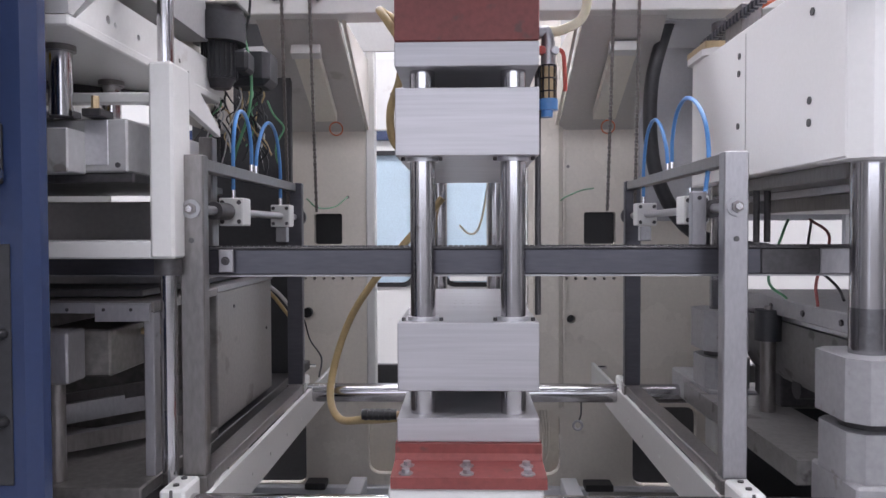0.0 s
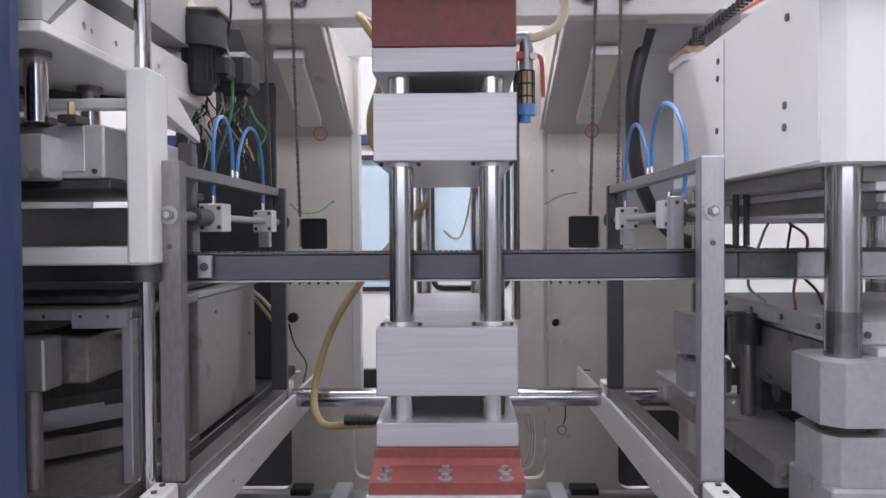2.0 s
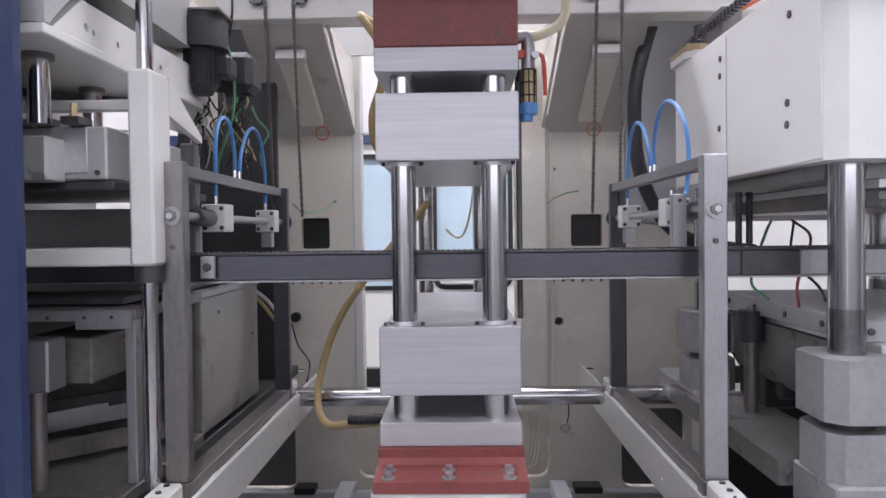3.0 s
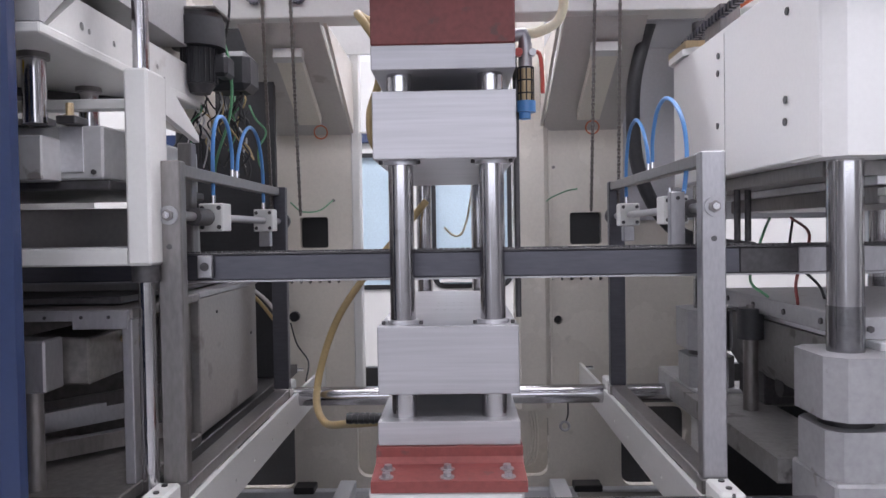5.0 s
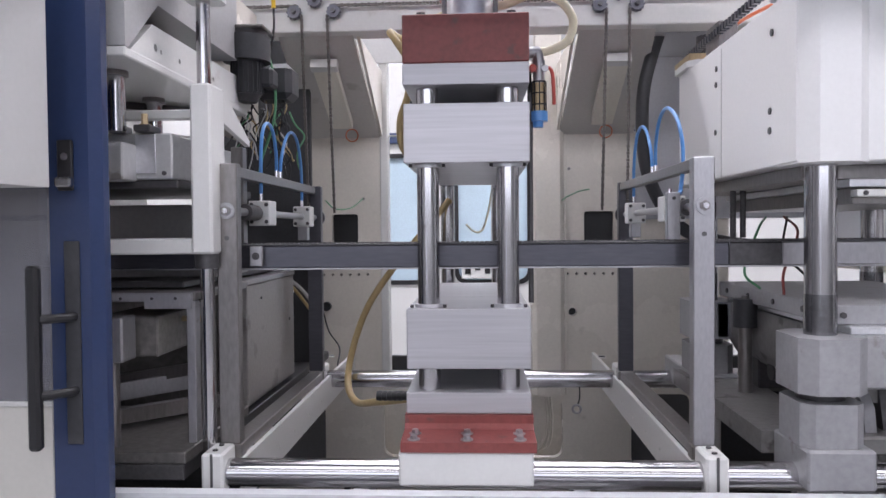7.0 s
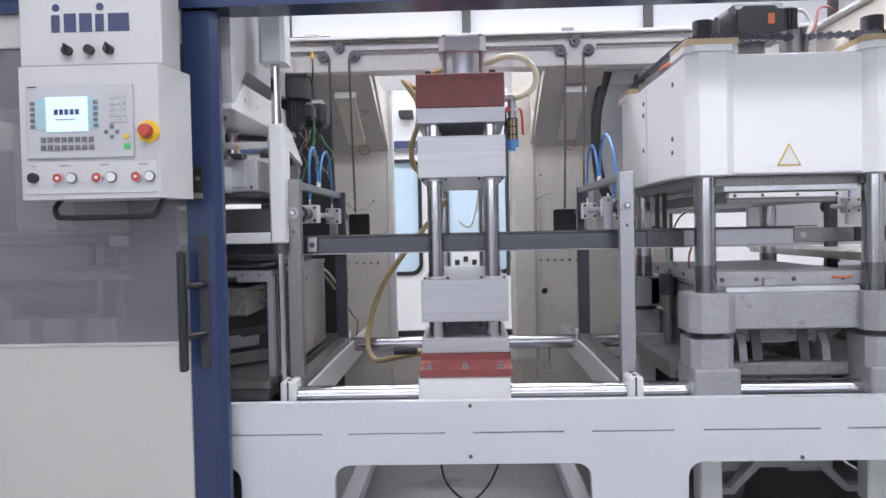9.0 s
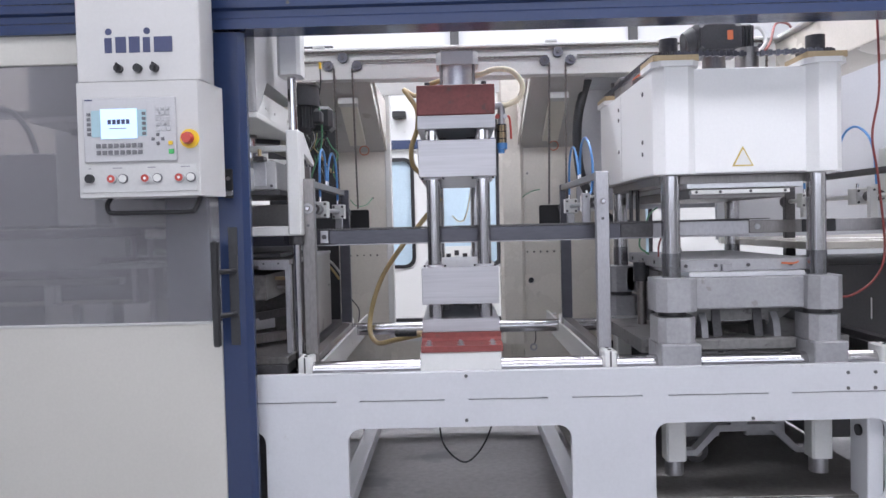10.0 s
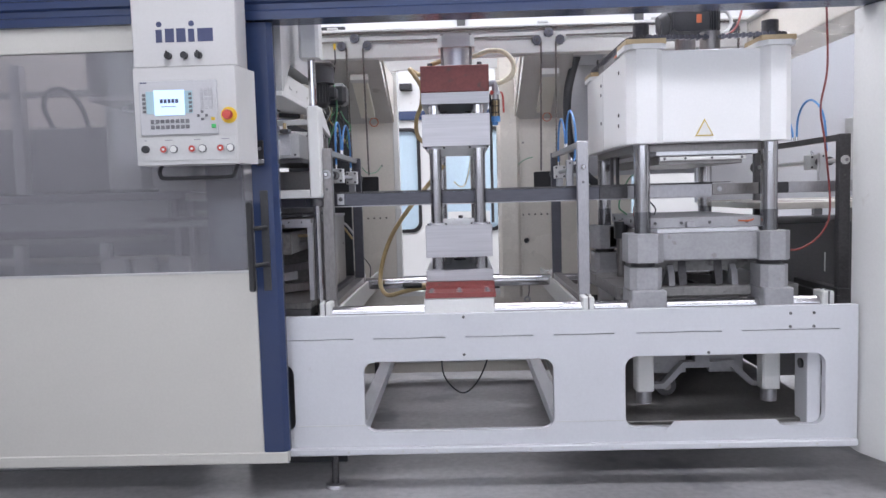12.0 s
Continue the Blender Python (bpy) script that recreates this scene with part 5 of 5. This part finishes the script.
part("fitting", cyl(B(), (-0.50, 1.98, 1.10), (-0.47, 1.98, 1.10), 0.010, 10), BARE, low)
part("back_panel", box(B(), -1.2, -0.42, 2.17, 2.19, 0.845, 1.2045, 0), OILY, low)
part("guide_strip", sheet(B(), [[(-1.1, 0.86), (-1.1, 0.90), (-0.47, 1.0), (-0.47, 0.965)]], 2.10, 2.12), STEEL, low)
cb = thing("cover_box", (-0.65, 2.48, 0.79), "grey sheet steel cover box beside the guide frame", "cover")
part("side_sheet", box(B(), -0.90, -0.402, 2.205, 2.77, 0.832, 1.212, 0.003), SHEET, cb)
part("top_edge", box(B(), -0.90, -0.398, 2.20, 2.775, 1.2125, 1.228, 0.002), BARE, cb)
for y, z in ((2.35, 1.16), (2.70, 1.05)):
    part("rivet", cyl(B(), (-0.4018, y, z), (-0.399, y, z), 0.005, 8), DARK, cb)
solid("shelf_plate", box(B(), -1.2, -0.40, 1.70, 3.40, 0.775, 0.814, 0.003), DARK, "dark oily shelf plate under the mould block", "plate")
solid("panel_upper_left", box(B(), -1.5, -0.60, 2.80, 2.83, 2.06, 2.35, 0.003), CREAM, "cream upper panel behind the press head", "panel", kind="structure")

# ---- geared motor and cables on the left ----
gm = thing("geared_motor", (-0.436, 2.35, 1.70), "charcoal ribbed electric motor standing upright", "motor")
MX, MY = -0.436, 2.35
part("body", cyl(B(), (MX, MY, 1.825), (MX, MY, 1.93), 0.047, 28), MOTOR, gm)
part("end_cover", cyl(B(), (MX, MY, 1.93), (MX, MY, 2.01), 0.076, 28), MOTOR, gm)
part("collar", cyl(B(), (MX, MY, 2.01), (MX, MY, 2.025), 0.066, 28, 0.07), DARK, gm)
part("mount_plate", box(B(), MX - 0.075, MX + 0.075, MY - 0.07, MY + 0.07, 2.0255, 2.036, 0.003), OILY, gm, "oily brown mounting plate")
part("fan_cap", cyl(B(), (MX, MY, 1.80), (MX, MY, 1.8245), 0.03, 24, 0.045), DARK, gm)
for k in range(20):
    a = 2 * math.pi * k / 20
    part("rib", box(B(), MX + 0.050 * math.cos(a) - 0.0025, MX + 0.050 * math.cos(a) + 0.0025, MY + 0.050 * math.sin(a) - 0.0025, MY + 0.050 * math.sin(a) + 0.0025, 1.83, 1.929, 0), MOTOR, gm)
part("terminal_box", box(B(), MX + 0.04, MX + 0.085, MY - 0.01, MY + 0.07, 1.85, 1.915, 0.010), MOTOR, gm)
part("gearbox", box(B(), MX - 0.02, MX + 0.12, MY + 0.09, MY + 0.22, 1.83, 1.95, 0.02), MOTOR, gm)
part("mount", box(B(), MX - 0.16, MX - 0.085, MY - 0.06, MY + 0.40, 1.72, 2.20, 0.004), CREAM, gm, "cream carrier plate")
rnd = random.Random(5)
for k in range(30):
    x, z = -0.50 + 0.14 * rnd.random(), 1.80 + 0.06 * rnd.random()
    m, lab = ((BLACK, "thin black wire in the wiring bundle"), (GREEN, "green wire in the wiring bundle"), (GREYW, "grey wire in the wiring bundle"), (HOSE, "tan wire in the wiring bundle"))[(0, 0, 1, 0, 2, 0, 3)[k % 7]]
    y = 2.46 + 0.26 * rnd.random()
    pts = [(x, y, z)]
    for j in range(5):
        x, z = x + 0.07 * (rnd.random() - 0.5), z - 0.025 - 0.035 * rnd.random()
        pts.append((x, y - 0.02 * rnd.random(), z))
    solid("wire", tube(B(), pts, 0.0022 + 0.0022 * rnd.random(), 6, 5), m, lab, "wire", group="wiring bundle")
solid("wire", tube(B(), [(-0.44, 2.42, 2.04), (-0.39, 2.42, 1.98), (-0.365, 2.42, 1.87), (-0.37, 2.42, 1.75), (-0.42, 2.44, 1.62), (-0.45, 2.5, 1.55)], 0.0045, 8), GREEN, "green wire arching beside the motor", "wire")
solid("wire", tube(B(), [(-0.36, 2.40, 2.12), (-0.36, 2.40, 2.05), (-0.38, 2.41, 1.97), (-0.42, 2.42, 1.92)], 0.004, 8), BLACK, "black wire from the motor to a yellow plug", "wire")
solid("plug", cyl(B(), (-0.36, 2.40, 2.12), (-0.36, 2.40, 2.15), 0.007, 10), YELLOW, "small yellow plug on a bracket", "plug")
for x, m in ((-0.445, GREYW), (-0.475, HOSE)):
    solid("wire", tube(B(), [(x, 2.9, 1.18), (x + 0.04, 2.92, 1.14), (x + 0.09, 2.96, 1.06)], 0.007, 8), m, "stiff cable end at the cover box", "wire")

# ---- left station behind the smoked window ----
ls = thing("heating_station", (-1.6, 2.3, 0.0), "white heating station with columns behind the smoked window", "station")
part("upper_box", box(B(), -1.40, -1.235, 1.90, 2.9, 1.385, 2.0, 0.006), WHITE, ls, "white upright box")
part("side_panel", box(B(), -2.9, -1.405, 1.96, 2.9, 1.385, 1.70, 0.006), CASTD, ls, "dark oven body")
part("post", box(B(), -1.86, -1.805, 1.90, 1.955, 1.376, 2.0, 0.004), GREYW, ls)
part("top_rail", box(B(), -2.9, -1.41, 1.92, 1.96, 1.845, 1.875, 0.003), STEEL, ls)
part("grey_cabinet", box(B(), -1.23, -1.03, 2.0, 2.9, 1.40, 1.86, 0.006), GREYW, ls)
for z in (1.76, 1.68):
    part("vent", box(B(), -1.20, -1.16, 1.994, 1.9995, z - 0.025, z + 0.025, 0.001), DARK, ls)
part("table", box(B(), -2.9, -0.95, 1.80, 2.9, 1.335, 1.372, 0.004), DARK, ls)
part("grey_band", box(B(), -2.9, -1.10, 1.86, 1.90, 1.20, 1.334, 0.004), CAST, ls)
# dark block gives the gap below the table its shade
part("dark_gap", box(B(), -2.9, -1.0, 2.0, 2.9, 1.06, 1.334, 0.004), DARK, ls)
part("lower_rail", box(B(), -2.9, -1.12, 1.84, 1.90, 1.135, 1.165, 0.004), OILY, ls)
for x in (-1.84, -1.42):
    part("leg", box(B(), x - 0.025, x + 0.025, 1.85, 1.90, 0.60, 1.134, 0.004), GREYW, ls)
part("lower_body", box(B(), -2.9, -1.3, 1.9, 2.9, 0.0, 0.95, 0.006), CAST, ls)
for x in (-1.06, -0.99):
    part("column", cyl(B(), (x, 1.86, 0.80), (x, 1.86, 1.3345), 0.018, 20), CHROME, ls)
for x in (-1.36, -1.22, -1.05):
    part("white_block", box(B(), x - 0.05, x + 0.05, 1.82, 1.88, 0.951, 1.06, 0.004), WHITE, ls)
part("wall", box(B(), -3.2, -1.35, 3.0, 3.03, 0.0, 2.3, 0), CREAM, ls)
solid("hose", tube(B(), [(-1.70, 1.98, 1.701), (-1.71, 1.93, 1.80), (-1.66, 1.90, 1.87), (-1.58, 1.90, 1.87), (-1.53, 1.93, 1.80), (-1.52, 1.98, 1.701)], 0.012, 10), MOTOR, "dark hose loop behind the smoked window", "hose")

# ---- small things on the rear wall ----
hk = thing("cable_hook", (0.70, 3.40, 0.60), "small round hook on a black cord below the shaft", "hook")
part("cord", tube(B(), [(0.712, 2.93, 0.745), (0.712, 2.93, 0.70), (0.705, 2.93, 0.675)], 0.003, 6), BLACK, hk)
part("ring_end", ring(B(), (0.70, 2.93, 0.655), (0, 1, 0), 0.016, 0.005), BARE, hk)
solid("wire", tube(B(), [(-0.30, 2.90, 1.50), (-0.28, 3.0, 1.47), (-0.25, 3.2, 1.48), (-0.235, 3.43, 1.53)], 0.003, 6), GREEN, "green wire running to the rear wall", "wire")
solid("wire", tube(B(), [(0.74, 2.84, 1.53), (0.72, 3.0, 1.53), (0.705, 3.3, 1.52), (0.70, 3.44, 1.51)], 0.003, 6), GREEN, "green wire running to the rear wall", "wire")
solid("wire", tube(B(), [(-0.38, 3.2, 1.02), (-0.36, 3.22, 0.93), (-0.31, 3.2, 0.86), (-0.30, 3.1, 0.80)], 0.0035, 6), BLACK, "thin black cable curving down by the rear wall", "wire")
solid("cable_gland", cyl(B(), (-0.415, 3.449, 1.02), (-0.415, 3.42, 1.02), 0.022, 16), BLACK, "black cable gland on the rear wall", "gland")
for x, z in ((0.70, 1.66), (0.735, 1.66), (0.715, 1.47), (-0.235, 1.53)):
    solid("screw", cyl(B(), (x, 3.449, z), (x, 3.444, z), 0.007, 10), STEEL, "small dark screw head in the rear wall", "screw", group="wall screws")
for k in range(3):
    solid("cable", tube(B(), [(0.62 + 0.014 * k, 3.53, 0.60), (0.635 + 0.012 * k, 3.53, 0.45), (0.60 + 0.02 * k, 3.53, 0.33), (0.50 + 0.03 * k, 3.53, 0.285 + 0.008 * k)], 0.005, 8), CREAM, "cream cable curling in the lower recess", "cable")
for x0, x1 in ((-0.42, -0.33), (0.80, 0.92)):
    solid("black_tray", box(B(), x0, x1, 3.36, 3.444, 0.2505, 0.28, 0.004), BLACK, "small black tray on the base rail", "tray")

for x in (-0.30, 0.35, 1.0, 1.65):
    part("screw", cyl(B(), (x, 1.4385, 2.15), (x, 1.4345, 2.15), 0.006, 10), MOTOR, hdr)
ph = thing("blow_pipe", (1.86, 2.0, 1.70), "short white plastic nozzle beside the press", "nozzle")
part("pipe", cyl(B(), (1.82, 2.0, 1.715), (1.90, 2.0, 1.715), 0.011, 14), PURE, ph)
part("arm", box(B(), 1.781, 1.8195, 1.985, 2.015, 1.705, 1.725, 0.002), STEEL, ph)
